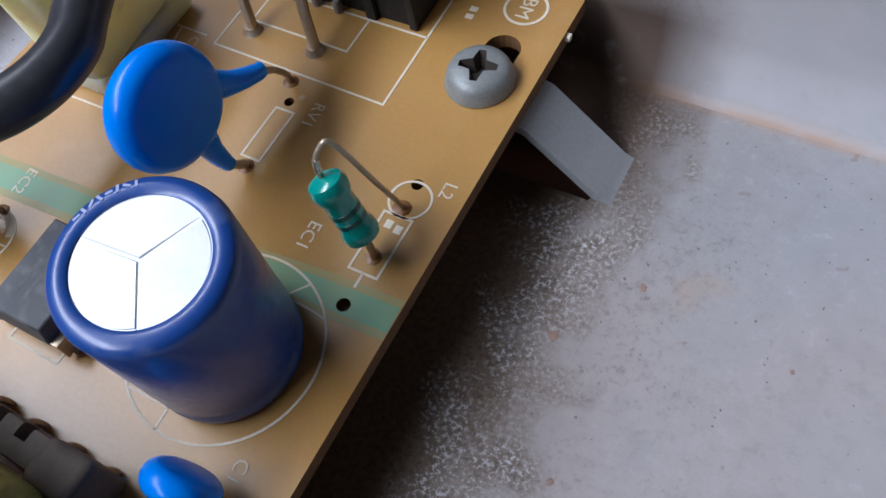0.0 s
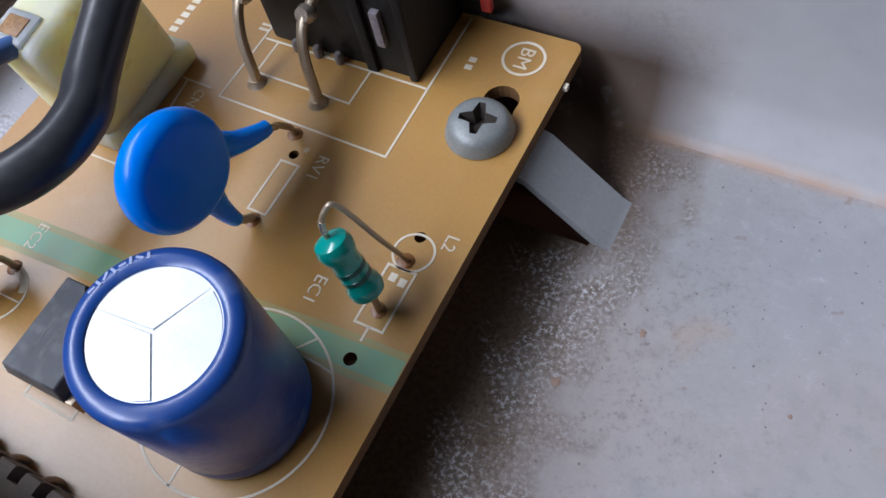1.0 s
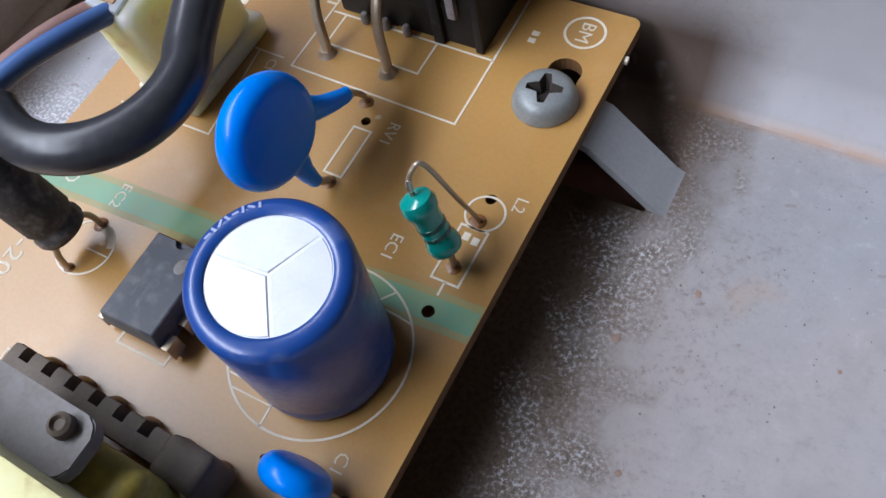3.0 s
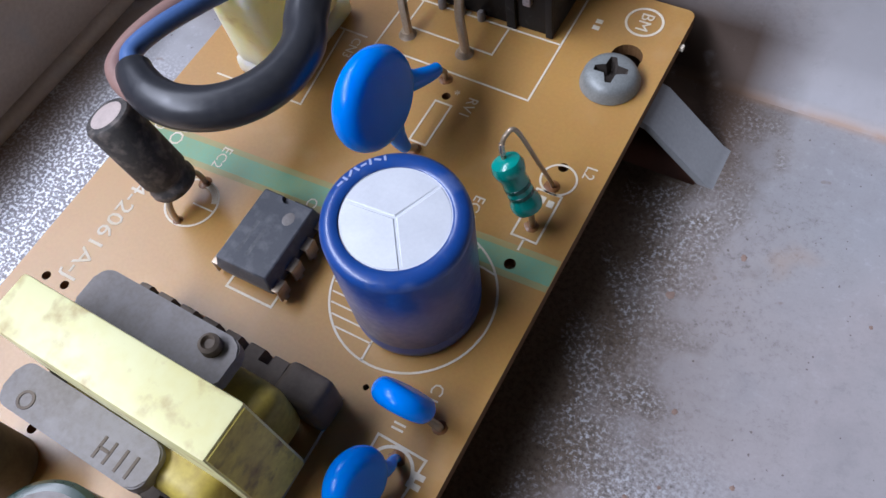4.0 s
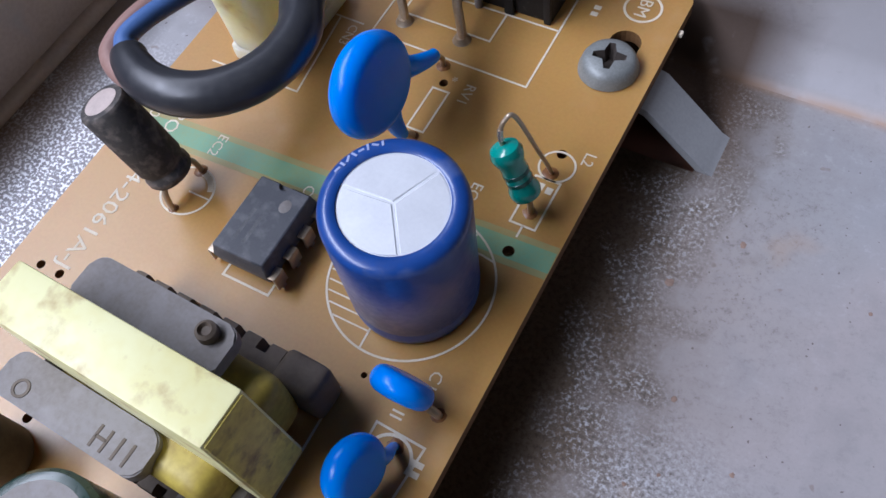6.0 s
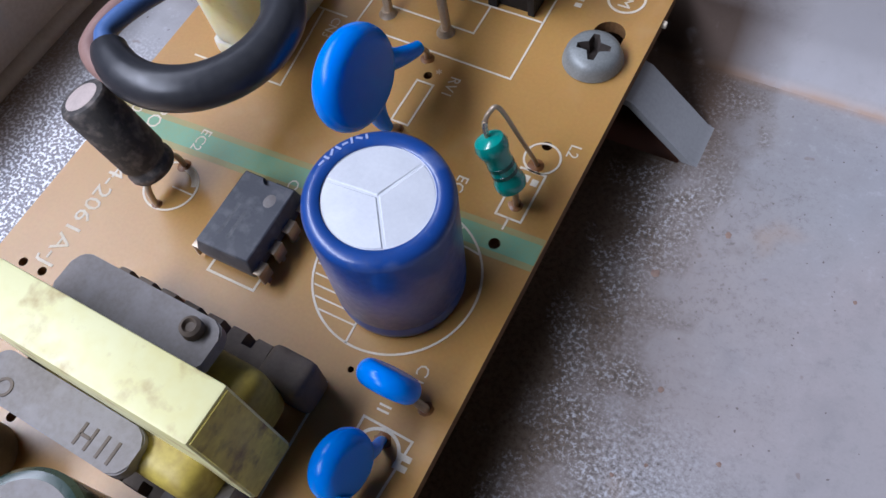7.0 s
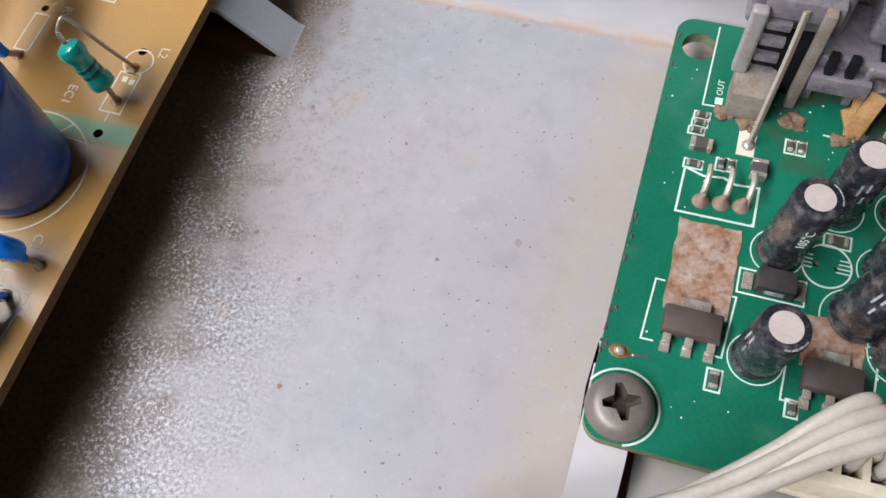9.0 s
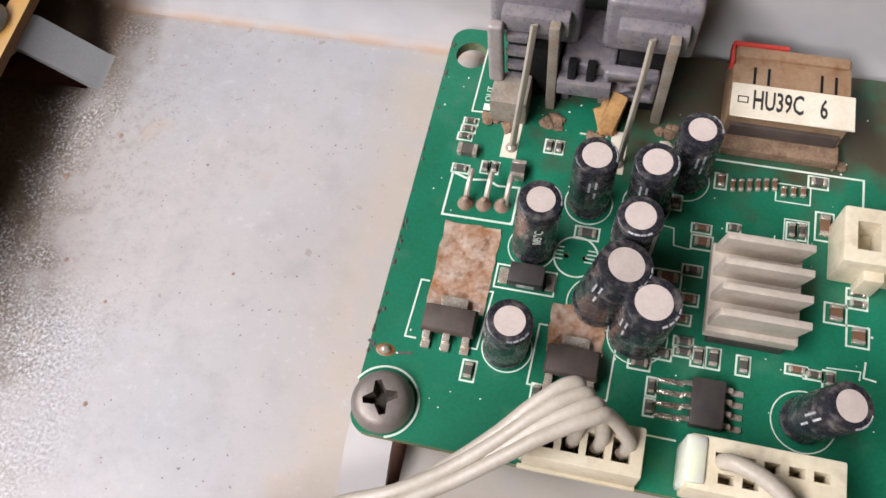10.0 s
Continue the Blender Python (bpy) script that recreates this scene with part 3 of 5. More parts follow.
    hi = [[b.verts.new((x, y - 0.3, z + 0.85)) for x in (57.3, 62.5)] for y, z in line]
    for rows in (lo, hi):
        for p, q in zip(rows, rows[1:]):
            b.faces.new((p[0], p[1], q[1], q[0]))
    for e in (0, 1):
        for k in range(len(line) - 1):
            b.faces.new((lo[k][e], lo[k + 1][e], hi[k + 1][e], hi[k][e]))
    for k in (0, -1):
        b.faces.new((lo[k][0], lo[k][1], hi[k][1], hi[k][0]))
    part("tab", b, M_WALL, t, "bent-up grey metal tab")


tray()

# ---- the tan power supply board ----
B = 9.2   # its top
DOWN = Matrix.Rotation(radians(-90), 4, "Z")   # printing that reads away from the rear wall


def at(x, y, z=B + 0.03):
    return Matrix.Translation((x, y, z)) @ DOWN


def power_board():
    t = thing("power_supply_board", "tan phenolic circuit board with white printing and a green band", "circuit board")
    panel = part("board_panel", plate(-51, 0.0, -112, 17.0, B - 1.6, B, 1.0), M_BOARD, t, smooth=False)
    holes = None
    for x, y, r in ((-4.6, -8.3, 0.55), (-4.5, -20.7, 0.6), (-2.7, -38.1, 0.55), (-10.6, -37.8, 0.3), (-20.3, -4.9, 0.5), (-19.9, -12.6, 0.5), (-21.5, -2.8, 0.5),
                    (-4.5, -15.9, 0.55), (-4.6, -10.9, 0.55), (-38.6, -25.8, 0.55), (-38.4, -31.0, 0.5), (-44.6, -42.4, 0.5), (-47.2, -42.4, 0.5), (-28.9, 1.5, 0.8),
                    (-21.4, 1.2, 0.8), (-5.1, -52.3, 0.5), (-4.7, -42.2, 0.5), (-4.6, 4.6, 1.7), (-4.6, 8.0, 1.75), (-37.0, -55.5, 0.5)):
        holes = cylinder_at(x, y, r, B - 3, B + 2, 20, holes)
    holes = box(-6.3, -2.9, 4.6, 8.0, B - 3, B + 2, bm=holes)
    drilled(panel, holes)
    panel.data.materials.clear()
    panel.data.materials.append(M_BOARD)
    panel.data.materials.append(M_BOARD_EDGE)
    for f in panel.data.polygons:   # sawn edges and drilled holes: darker cut phenolic, their shade painted in
        f.material_index = 0 if abs(f.normal.z) > 0.5 else 1
    band_holes = cylinder_at(-4.5, -20.7, 0.6, B - 1, B + 1, 20)
    band_line = [(-50.9, -23.2), (-40, -22.6), (-25, -21.9), (-8, -20.5), (-0.1, -20.2)]
    for side in (1.5, -1.5):
        part("faded_edge", ribbon([(x, y + side) for x, y in band_line], 0.7, B + 0.002, h=0.012), M_STRIPE_EDGE, t, "faded edge of the green band", smooth=False)
    drilled(part("green_band", ribbon(band_line, 2.3, B + 0.004, h=0.02), M_STRIPE, t, "faded green printed band", smooth=False), band_holes)

    def line(points, width=0.22, closed=True, label=""):
        part("printed_outline", ribbon(points, width, B - 0.01, closed), M_SILK, t, label, smooth=False)

    line(rect(-21.1, -19.1, -11.7, -5.9))
    line([(-31.7, 17), (-31.7, -1.5), (-11.8, -1.9), (-11.9, 6.7), (-12.0, 16.6)], closed=False)
    line([(-31.5, 6.9), (-11.9, 6.7)], closed=False)
    line([(-29.8, 6.8), (-29.8, 2.6), (-18.4, 2.4), (-18.4, 6.7)], closed=False)
    line(arc(-11.5, -27.6, 8.2, n=64))
    for k in range(9):   # the hatched foot of the capacitor's circle
        y = -33.9 + k * 1.05
        half = math.sqrt(max(8.2 ** 2 - (y + 27.7) ** 2, 0.0))
        x1 = -12.4 - 0.05 * k
        if -11.2 - half < x1 - 0.3:
            line([(-11.2 - half, y), (x1, y)], 0.16, False)
    line([(-12.4, -35.8), (-12.8, -25.0)], 0.2, False)
    line([(-8.0, -20.3), (-9.4, -22.0), (-6.6, -22.2), (-5.2, -22.4)], 0.2, False)
    line(arc(-38.4, -28.5, 2.95))
    line([(-38.2, -28.5), (-35.5, -28.5)], 0.16, False)
    part("printed_crescent", ribbon(arc(-38.4, -28.5, 2.5, 20, 100, 14), 0.6, B - 0.005), M_SILK, t, smooth=False)
    line([(-28.9, -33.6), (-28.9, -35.0), (-23.4, -35.0), (-23.4, -33.6)], 0.25, False)
    line(arc(-4.4, -9.9, 1.85))
    line([(-5.9, -17.6), (-3.2, -17.6), (-3.2, -11.7), (-5.9, -11.7)])
    line([(-4.5, -17.6), (-4.5, -19.0)], closed=False)
    line([(-37.0, -0.8), (-33.1, -0.9)], closed=False)
    line([(-36.3, -0.8), (-34.9, -12.5), (-46.8, -12.6)], closed=False)
    line([(-38.2, -40.0), (-12.0, -39.8), (-11.8, -54.5), (-38.0, -54.9)], closed=True)
    line([(-14.4, -39.9), (-13.2, -41.4), (-12.0, -39.9)], 0.18, False)
    line([(-7.3, -41.0), (-2.3, -41.2), (-3.2, -53.7), (-7.1, -53.6)])
    line(arc(-4.8, -43.4, 2.1, 0, 180, 20), 0.3, False)
    line(arc(-5.0, -51.4, 2.1, 180, 360, 20), 0.3, False)
    line([(-6.6, -39.4), (-5.4, -39.4)], 0.2, False)
    line([(-6.6, -39.9), (-5.4, -39.9)], 0.2, False)
    line(arc(-4.75, 13.4, 2.05), 0.28)
    lettering("BM", 2.1, at(-4.75, 13.4), M_SILK, t)
    lettering("RV1", 1.7, at(-17.3, -5.4), M_SILK, t)
    lettering("L2", 1.7, at(-1.9, -7.9), M_SILK, t)
    lettering("EC1", 1.7, at(-10.7, -16.4), M_SILK, t)
    lettering("EC2", 1.7, at(-38.9, -22.3), M_SILK, t)
    lettering("CN3", 1.6, at(-34.0, -3.0), M_SILK, t)
    lettering("C1", 1.7, at(-4.6, -35.5), M_SILK, t)
    lettering("C", 1.7, at(-26.4, -23.0), M_SILK, t)
    lettering("PO", 2.4, at(-45.5, -21.7), M_SILK, t)
    lettering("20", 2.0, at(-48.4, -21.2), M_SILK, t)
    lettering("4-2061A-J", 2.7, at(-45.0, -35.3) @ Matrix.Diagonal((1.2, 1, 1, 1)), M_SILK, t)
    for x, y in ((-32.4, 7.9), (-24.2, 7.2)):   # marks beside the switch terminals, not legible
        part("print_bar", box(x - 0.6, x + 0.6, y - 0.18, y + 0.18, B - 0.01, B + 0.03), M_SILK, t, smooth=False)
        part("print_bar", box(x - 0.6, x + 0.6, y + 0.5, y + 0.8, B - 0.01, B + 0.03), M_SILK, t, smooth=False)
    for x, y in ((-4.9, -12.7), (-3.9, -12.9)):   # a mark between the coil's ring and frame, not legible
        part("print_bar", box(x - 0.35, x + 0.35, y - 0.4, y + 0.4, B - 0.01, B + 0.03), M_SILK, t, smooth=False)
    for k in range(5):   # a line of print beside the switch, not legible
        part("print_bar", box(-42.8, -41.8, 4.2 + 1.1 * k, 4.9 + 1.1 * k, B - 0.01, B + 0.03), M_SILK, t, smooth=False)
    lettering("*", 1.6, at(-19.7, -4.0), M_SILK, t)
    for k, y in enumerate((-42.7, -43.6)):   # reference beside the disc capacitor, illegible
        part("print_bar", box(-2.9, -1.6, y - 0.28, y + 0.28, B - 0.01, B + 0.03), M_SILK, t, smooth=False)
    for y in (11.6, 10.6):
        part("print_bar", box(-9.8, -9.0, y - 0.3, y + 0.3, B - 0.01, B + 0.03), M_SILK, t, smooth=False)
    part("chipped_corner", box(-0.35, 0.5, 11.6, 12.3, B - 0.9, B - 0.3, 0.15), M_SILK, t, "pale burr on the board's edge")


power_board()


def lead(parent, points, r=0.3, name="lead", label="", material=None):
    return part(name, tube(points, r, 10), material or M_WIRE, parent, label)


def big_capacitor():
    base, top = Vector((-10.8, -27.8, B)), Vector((-9.6, -28.7, 26.2))
    t = thing("electrolytic_capacitor", "large blue-sleeved electrolytic capacitor with a bare scored top", "capacitor", base)
    h = (top - base).length
    m = along((0, 0, 0), top - base)
    r = 6.2
    prof = [(5.5, 0.12), (5.85, 0.35), (r - 0.05, 1.0), (r, 1.9), (r - 0.22, 2.4), (r - 0.22, 2.7), (r, 3.2), (r, h - 1.0), (r - 0.1, h - 0.5), (r - 0.4, h - 0.12), (r - 0.9, h + 0.03), (r - 1.45, h + 0.0), (r - 1.62, h - 0.12), (r - 1.65, h - 0.5)]
    sleeve = part("sleeve", lathe(prof, 72, m), M_BLUE_SLEEVE, t, "shiny blue plastic sleeve")
    can_end = part("can", lathe([(4.6, h - 3), (4.6, h - 0.24), (0, h - 0.24)], 48, m), M_ALU, t, "bare aluminium can end")
    # bare can end: three wedges with a scored star between them
    can = None
    for k in range(3):
        a0 = radians(k * 120 + 12)
        made = bmesh.new()
        n = 14
        rim = 4.52
        g = 0.05
        mid = a0 + radians(60)
        c0 = Vector((math.cos(mid) * g * 1.6, math.sin(mid) * g * 1.6, 0))
        ring = []
        for j in range(n + 1):
            a = a0 + radians(120) * j / n
            shift = Vector((0, 0, 0))
            if j == 0:
                shift = Vector((-math.sin(a), math.cos(a), 0)) * g
            if j == n:
                shift = Vector((math.sin(a), -math.cos(a), 0)) * g
            ring.append(Vector((math.cos(a) * rim, math.sin(a) * rim, 0)) + shift)
        top_z, low_z = h - 0.12, h - 0.26
        outline = [c0] + ring
        centre = sum(outline, Vector()) / len(outline)
        hi = [made.verts.new(centre + (p - centre) * 0.955 + Vector((0, 0, top_z))) for p in outline]
        lo = [made.verts.new(p + Vector((0, 0, low_z))) for p in outline]
        made.faces.new(hi)
        for j in range(len(outline)):
            i = (j + 1) % len(outline)
            made.faces.new((hi[j], hi[i], lo[i], lo[j]))
        # each wedge dips a little to a different side
        tilt = Matrix.Translation((0, 0, h)) @ Matrix.Rotation(radians(1.6), 4, Vector((math.cos(mid + 1.2), math.sin(mid + 1.2), 0))) @ Matrix.Translation((0, 0, -h))
        bmesh.ops.transform(made, matrix=m @ tilt, verts=made.verts)
        part("can_top_wedge", made, M_ALU, can_end, "bare aluminium wedge of the vented can top", smooth=False)
    # rim printing and side marks, too small to read
    for k in range(8):
        a = radians(75 + k * 6.5)
        b = box(-0.30, 0.22 + 0.06 * (k % 3), -0.10, 0.10, -0.04, 0.004, m=m @ Matrix.Rotation(a, 4, "Z") @ Matrix.Translation((r - 0.72, 0, h + 0.02)) @ Matrix.Rotation(radians(10), 4, "Y") @ Matrix.Rotation(radians((0, 62, -12, 90, 20, -50, 5, 80)[k]), 4, "Z"))
        part("print_bar", b, M_BLUE_PALE, sleeve, smooth=False)


big_capacitor()


def browned_pads():
    rnd = random.Random(8)
    board = next(o for o in bpy.data.objects if o.name == "power_supply_board")
    for x, y, r in ((-4.6, -10.9, 0.85), (-4.5, -15.9, 0.75), (-21.5, -2.8, 0.8), (-19.9, -12.6, 0.75), (-38.6, -25.8, 0.8), (-38.4, -31.0, 0.6), (-2.7, -38.1, 0.7), (-7.2, -38.1, 0.6), (-5.1, -52.3, 0.8), (-4.7, -42.2, 0.8)):
        b = lathe([(r, 0.0), (r * 0.85, 0.06), (r * 0.4, 0.1), (0, 0.12)], 14, Matrix.Translation((x, y, B)))
        for v in b.verts:
            v.co.x += rnd.uniform(-0.1, 0.1)
            v.co.y += rnd.uniform(-0.1, 0.1)
        part("solder_ring", b, M_FLUX, board, "orange-brown flux ring round a lead")


browned_pads()


def small_capacitor():
    base, top = Vector((-38.6, -28.7, 12.6)), Vector((-42.0, -29.0, 22.7))
    t = thing("electrolytic_capacitor", "small dusty black electrolytic capacitor leaning on bent leads", "capacitor", (-38.5, -28.4, B))
    o = Vector((-38.5, -28.4, B))
    h = (top - base).length
    m = along(base - o, top - o)
    r = 2.55
    part("sleeve", lathe([(1.9, 0), (2.35, 0.1), (r, 0.5), (r, 1.1), (r - 0.25, 1.5), (r - 0.25, 1.75), (r, 2.2), (r, h - 0.45), (r - 0.25, h - 0.08), (r - 0.8, h)], 40, m), M_DUSTY_SLEEVE, t)
    part("can_top", lathe([(r - 0.8, h - 0.4), (r - 0.82, h + 0.03), (0, h + 0.05)], 32, m), M_ALU_DUSTY, t, "bare dusty can top")
    for k in range(4):
        b = ribbon(arc(0, 0, 0.55, n=12), 0.18, 0, True, 0.05)
        bmesh.ops.transform(b, matrix=m @ Matrix.Rotation(radians(-62), 4, "Z") @ Matrix.Translation((r - 0.03, 0, 2.9 + k * 1.9)) @ Matrix.Rotation(radians(90), 4, "Y"), verts=b.verts)
        part("print_ring", b, M_SMD, t, smooth=False)
    lead(t, [(-0.3, 1.0, 3.6), (-0.2, 2.2, 2.4), (-0.1, 2.6, 0.8), (-0.1, 2.6, -1.2)], 0.32)
    lead(t, [(-0.2, -1.3, 3.8), (0.0, -2.3, 2.4), (0.1, -2.6, 0.8), (0.1, -2.6, -1.2)], 0.32)


small_capacitor()


def dip_chip():
    t = thing("integrated_circuit", "dark grey eight-pin chip with dusty top", "chip", (-26.4, -29.6, B))
    made = bmesh.new()
    for z, ex, ey in ((0.75, 2.95, 4.35), (2.35, 3.3, 4.65), (4.05, 2.95, 4.3)):
        for x, y in ((ex, ey), (-ex, ey), (-ex, -ey), (ex, -ey)):
            made.verts.new((x, y, z))
    made.verts.ensure_lookup_table()
    for a in (0, 4):
        for k in range(4):
            j = (k + 1) % 4
            made.faces.new([made.verts[i] for i in (a + k, a + j, a + 4 + j, a + 4 + k)])
    made.faces.new([made.verts[i] for i in (0, 1, 2, 3)])
    made.faces.new([made.verts[i] for i in (8, 9, 10, 11)])
    bmesh.ops.bevel(made, geom=made.edges[:], offset=0.12, segments=1, affect="EDGES")
    body = part("chip_body", made, M_CHIP, t)
    cut = lathe([(0.75, 3.6), (0.75, 5.0)], 24, Matrix.Translation((0, 4.35, 0)))
    drilled(body, cut)
    part("worn_mark", lathe([(0.62, 4.05), (0.55, 4.075), (0, 4.08)], 12, Matrix.Translation((1.3, 2.2, 0)) @ Matrix.Diagonal((1.0, 1.25, 1, 1))), M_GREY, body, "pale scuffed spot")
    for k, y1 in enumerate((0.8, 0.2)):   # worn type marking, illegible
        part("print_bar", box(-1.5 + k * 1.1, -1.1 + k * 1.1, -2.9, y1, 4.045, 4.06), M_CHIP_MARK, body, smooth=False)
    for side in (1, -1):
        for k in range(4):
            y = -3.81 + 2.54 * k
            b = box(3.0, 4.05, y - 0.75, y + 0.75, 2.15, 2.45, 0.08)
            b = box(3.78, 4.08, y - 0.75, y + 0.75, 0.5, 2.4, 0.08, bm=b)
            b = box(3.78, 4.05, y - 0.28, y + 0.28, -1.2, 0.6, 0.05, bm=b)
            if side < 0:
                bmesh.ops.scale(b, vec=(-1, 1, 1), verts=b.verts)
            part("pin", b, M_WIRE, t)


dip_chip()


def disc(t, centre, normal, r, thick, material, name="disc_body", extra=None):
    e = thick / 2
    prof = [(0, -e)] + [(r - e * 0.9 + e * 0.9 * math.sin(a), -e * math.cos(a)) for a in [k * math.pi / 10 for k in range(11)]] + [(0, e)]
    b = lathe(prof, 48, along(centre, Vector(centre) + Vector(normal)))
    for points, radii in extra or ():
        b = tube(points, radii, 14, 6, b)
    return part(name, b, material, t)


def disc_capacitors():
    # varistor-like disc beside the big capacitor
    t = thing("disc_capacitor", "bright blue glossy disc capacitor standing on bent leads", "capacitor", (-20.7, -7.7, B), group="blue disc capacitors")
    c = Vector((0.0, -8.0, 11.3))
    disc(t, c, (1, -0.05, 0.12), 5.2, 3.2, M_BLUE_DISC, extra=(
        ([c + Vector((0, 3.8, -1.6)), (0.6, -2.2, 8.2), (1.2, 0.0, 7.2), (1.3, 0.9, 6.9)], [1.5, 1.05, 0.8, 0.7]),
        ([c + Vector((0, 1.2, -4.2)), (0.4, -6.7, 4.4), (0.7, -6.4, 2.6), (0.8, -6.2, 2.0)], [1.5, 1.0, 0.75, 0.65])))
    lead(t, [(1.3, 0.7, 7.0), (0.9, 2.0, 5.4), (-0.2, 3.0, 4.0), (-0.3, 4.2, 2.2), (-0.8, 4.9, 0.6), (-0.8, 4.9, -1.2)], 0.32)
    lead(t, [(0.8, -6.3, 2.2), (0.9, -5.6, 1.2), (0.8, -4.9, 0.3), (0.8, -4.9, -1.2)], 0.42)
    # smaller one between the printed bars
    t = thing("disc_capacitor", "small blue ceramic disc capacitor leaning over the board", "capacitor", (-5.6, -38.4, B), group="blue disc capacitors")
    c = Vector((0.1, 0.1, 4.3))
    disc(t, c, (0.05, 1, 0.35), 2.95, 2.3, M_BLUE_DISC, extra=(
        ([c + Vector((1.2, 0.2, -2.0)), (1.5, 0.3, 1.7), (1.8, 0.3, 1.2)], [1.0, 0.6, 0.45]),
        ([c + Vector((-1.2, 0.2, -2.0)), (-1.5, 0.3, 1.8), (-1.6, 0.3, 0.4), (-1.6, 0.3, 0.1)], [1.0, 0.5, 0.4, 0.35])))
    lead(t, [(1.7, 0.3, 1.3), (2.3, 0.3, 0.8), (2.9, 0.3, 0.2), (2.9, 0.3, -1.2)], 0.4)
    # disc with both legs dipped to the board
    t = thing("disc_capacitor", "blue dipped disc capacitor with two coated legs", "capacitor", (-4.9, -47.2, B), group="blue disc capacitors")
    c = Vector((-0.5, 1.0, 4.6))
    disc(t, c, (1, -0.10, 0.32), 3.15, 2.6, M_BLUE_DISC, extra=(
        ([c + Vector((0.3, -2.0, -1.0)), (0.1, -2.6, 2.9), (-0.1, -3.9, 1.5), (-0.2, -5.1, 0.1)], [1.5, 1.0, 0.68, 0.5]),
        ([c + Vector((0.6, 1.8, -1.3)), (0.6, 3.6, 2.4), (0.3, 4.6, 1.0), (0.2, 5.0, 0.1)], [1.2, 0.6, 0.45, 0.4])))
    lead(t, [(-0.2, -5.1, 0.4), (-0.2, -5.1, -1.2)], 0.35)
    lead(t, [(0.2, 5.0, 0.4), (0.2, 5.0, -1.2)], 0.35)


disc_capacitors()


def coil():
    o = Vector((-4.5, -15.9, B))
    t = thing("axial_inductor", "teal lacquered axial inductor standing on end, its wire looped over", "inductor", o)
    a, b = Vector((-0.25, 0.2, 2.4)), Vector((-3.0, 0.9, 8.4))
    h = (b - a).length
    m = along(a, b)
    prof = [(0, 0), (0.95, 0.05), (1.45, 0.4), (1.58, 0.9), (1.5, 1.5), (1.3, 1.9), (1.3, h - 2.1), (1.52, h - 1.6), (1.64, h - 0.9), (1.42, h - 0.3), (0.9, h), (0, h + 0.05)]
    part("body", lathe(prof, 32, m), M_TEAL, t)
    for z in (2.15, 3.1):
        part("band", lathe([(1.26, z), (1.33, z + 0.05), (1.33, z + 0.45), (1.26, z + 0.5)], 32, m), M_TEAL_DARK, t, "dark green ring")
    lead(t, [a + Vector((0, 0, 0.3)), (0, 0.05, 1.4), (0.05, 0, 0.2), (0, 0, -1.2)], 0.33)
    top = m @ Vector((0, 0, h))
    lead(t, [top - Vector((0, 0, 0.2)), top + Vector((-0.35, 0.3, 1.2)), top + Vector((-0.2, 1.0, 2.3)), top + Vector((0.5, 1.8, 2.3)), (-1.0, 3.9, 5.0), (-0.1, 5.0, 0.4), (-0.1, 5.0, -1.2)], 0.24, label="bare bent wire")
    lead(t, [top + Vector((-0.15, 0.1, 0.5)), top + Vector((-0.33, 0.25, 1.1)), top + Vector((-0.36, 0.42, 1.6))], 0.3, "solder_tip", "bright tinned stretch of the wire", M_SOLDER_BRIGHT)


coil()


def screw(name, label, at_mm, r, h, material, recess_turn, dome=0.5, group="screws"):
    t = thing(name, label, "screw", at_mm, group)
    prof = [(r * 0.97, 0), (r * 1.03, 0.12), (r * 1.02, 0.35), (r * 0.97, h * 0.36), (r * 0.93, h * 0.6), (r * 0.84, h * 0.82), (r * 0.68, h * 0.95), (r * 0.4, h * 1.02), (0, h * 1.04)]
    head = part("head", lathe(prof, 56), material, t)
    turn = Matrix.Rotation(radians(recess_turn), 4, "Z")
    # a cross recess whose arms narrow outwards
    made = bmesh.new()
    plan = []
    for k in range(4):
        a = radians(90 * k)
        for e, w in ((0.56, -0.10), (0.56, 0.10), (0.19, 0.19)):
            x, y = (e, w) if e > 0.2 else (0.2, 0.2)
            plan.append((r * (x * math.cos(a) - y * math.sin(a)), r * (x * math.sin(a) + y * math.cos(a))))
    low = [made.verts.new((x * 0.62, y * 0.62, h * 0.25)) for x, y in plan]
    high = [made.verts.new((x, y, h * 0.98)) for x, y in plan]
    over = [made.verts.new((x * 1.1, y * 1.1, h * 1.6)) for x, y in plan]
    made.faces.new(low)
    made.faces.new(over)
    for p, q in ((low, high), (high, over)):
        for k in range(12):
            j = (k + 1) % 12
            made.faces.new((p[k], p[j], q[j], q[k]))
    bmesh.ops.transform(made, matrix=turn, verts=made.verts)
    drilled(head, made)
    head.data.materials.clear()
    head.data.materials.append(material)
    head.data.materials.append(M_RECESS)
    for f in head.data.polygons:   # shade painted in: the walls and floor of the recess get the dark material
        q = f.center / MM
        dome_z = float(np.interp(math.hypot(q.x, q.y), [p[0] for p in prof[:1:-1]], [p[1] for p in prof[:1:-1]]))
        f.material_index = 1 if math.hypot(q.x, q.y) < r * 0.62 and q.z < dome_z - 0.12 else 0
    part("shank", lathe([(r * 0.42, -6.0), (r * 0.42, 0.1)], 20), material, t)
    return t


screw("pan_head_screw", "zinc-plated cross-recess screw in the tan board", (-4.8, 3.9, B), 3.2, 2.1, M_SCREW, 12)
screw("pan_head_screw", "dark tarnished cross-recess screw in the green board", (60.7, -35.3, 5.13), 3.45, 2.2, M_SCREW_DARK, 20)


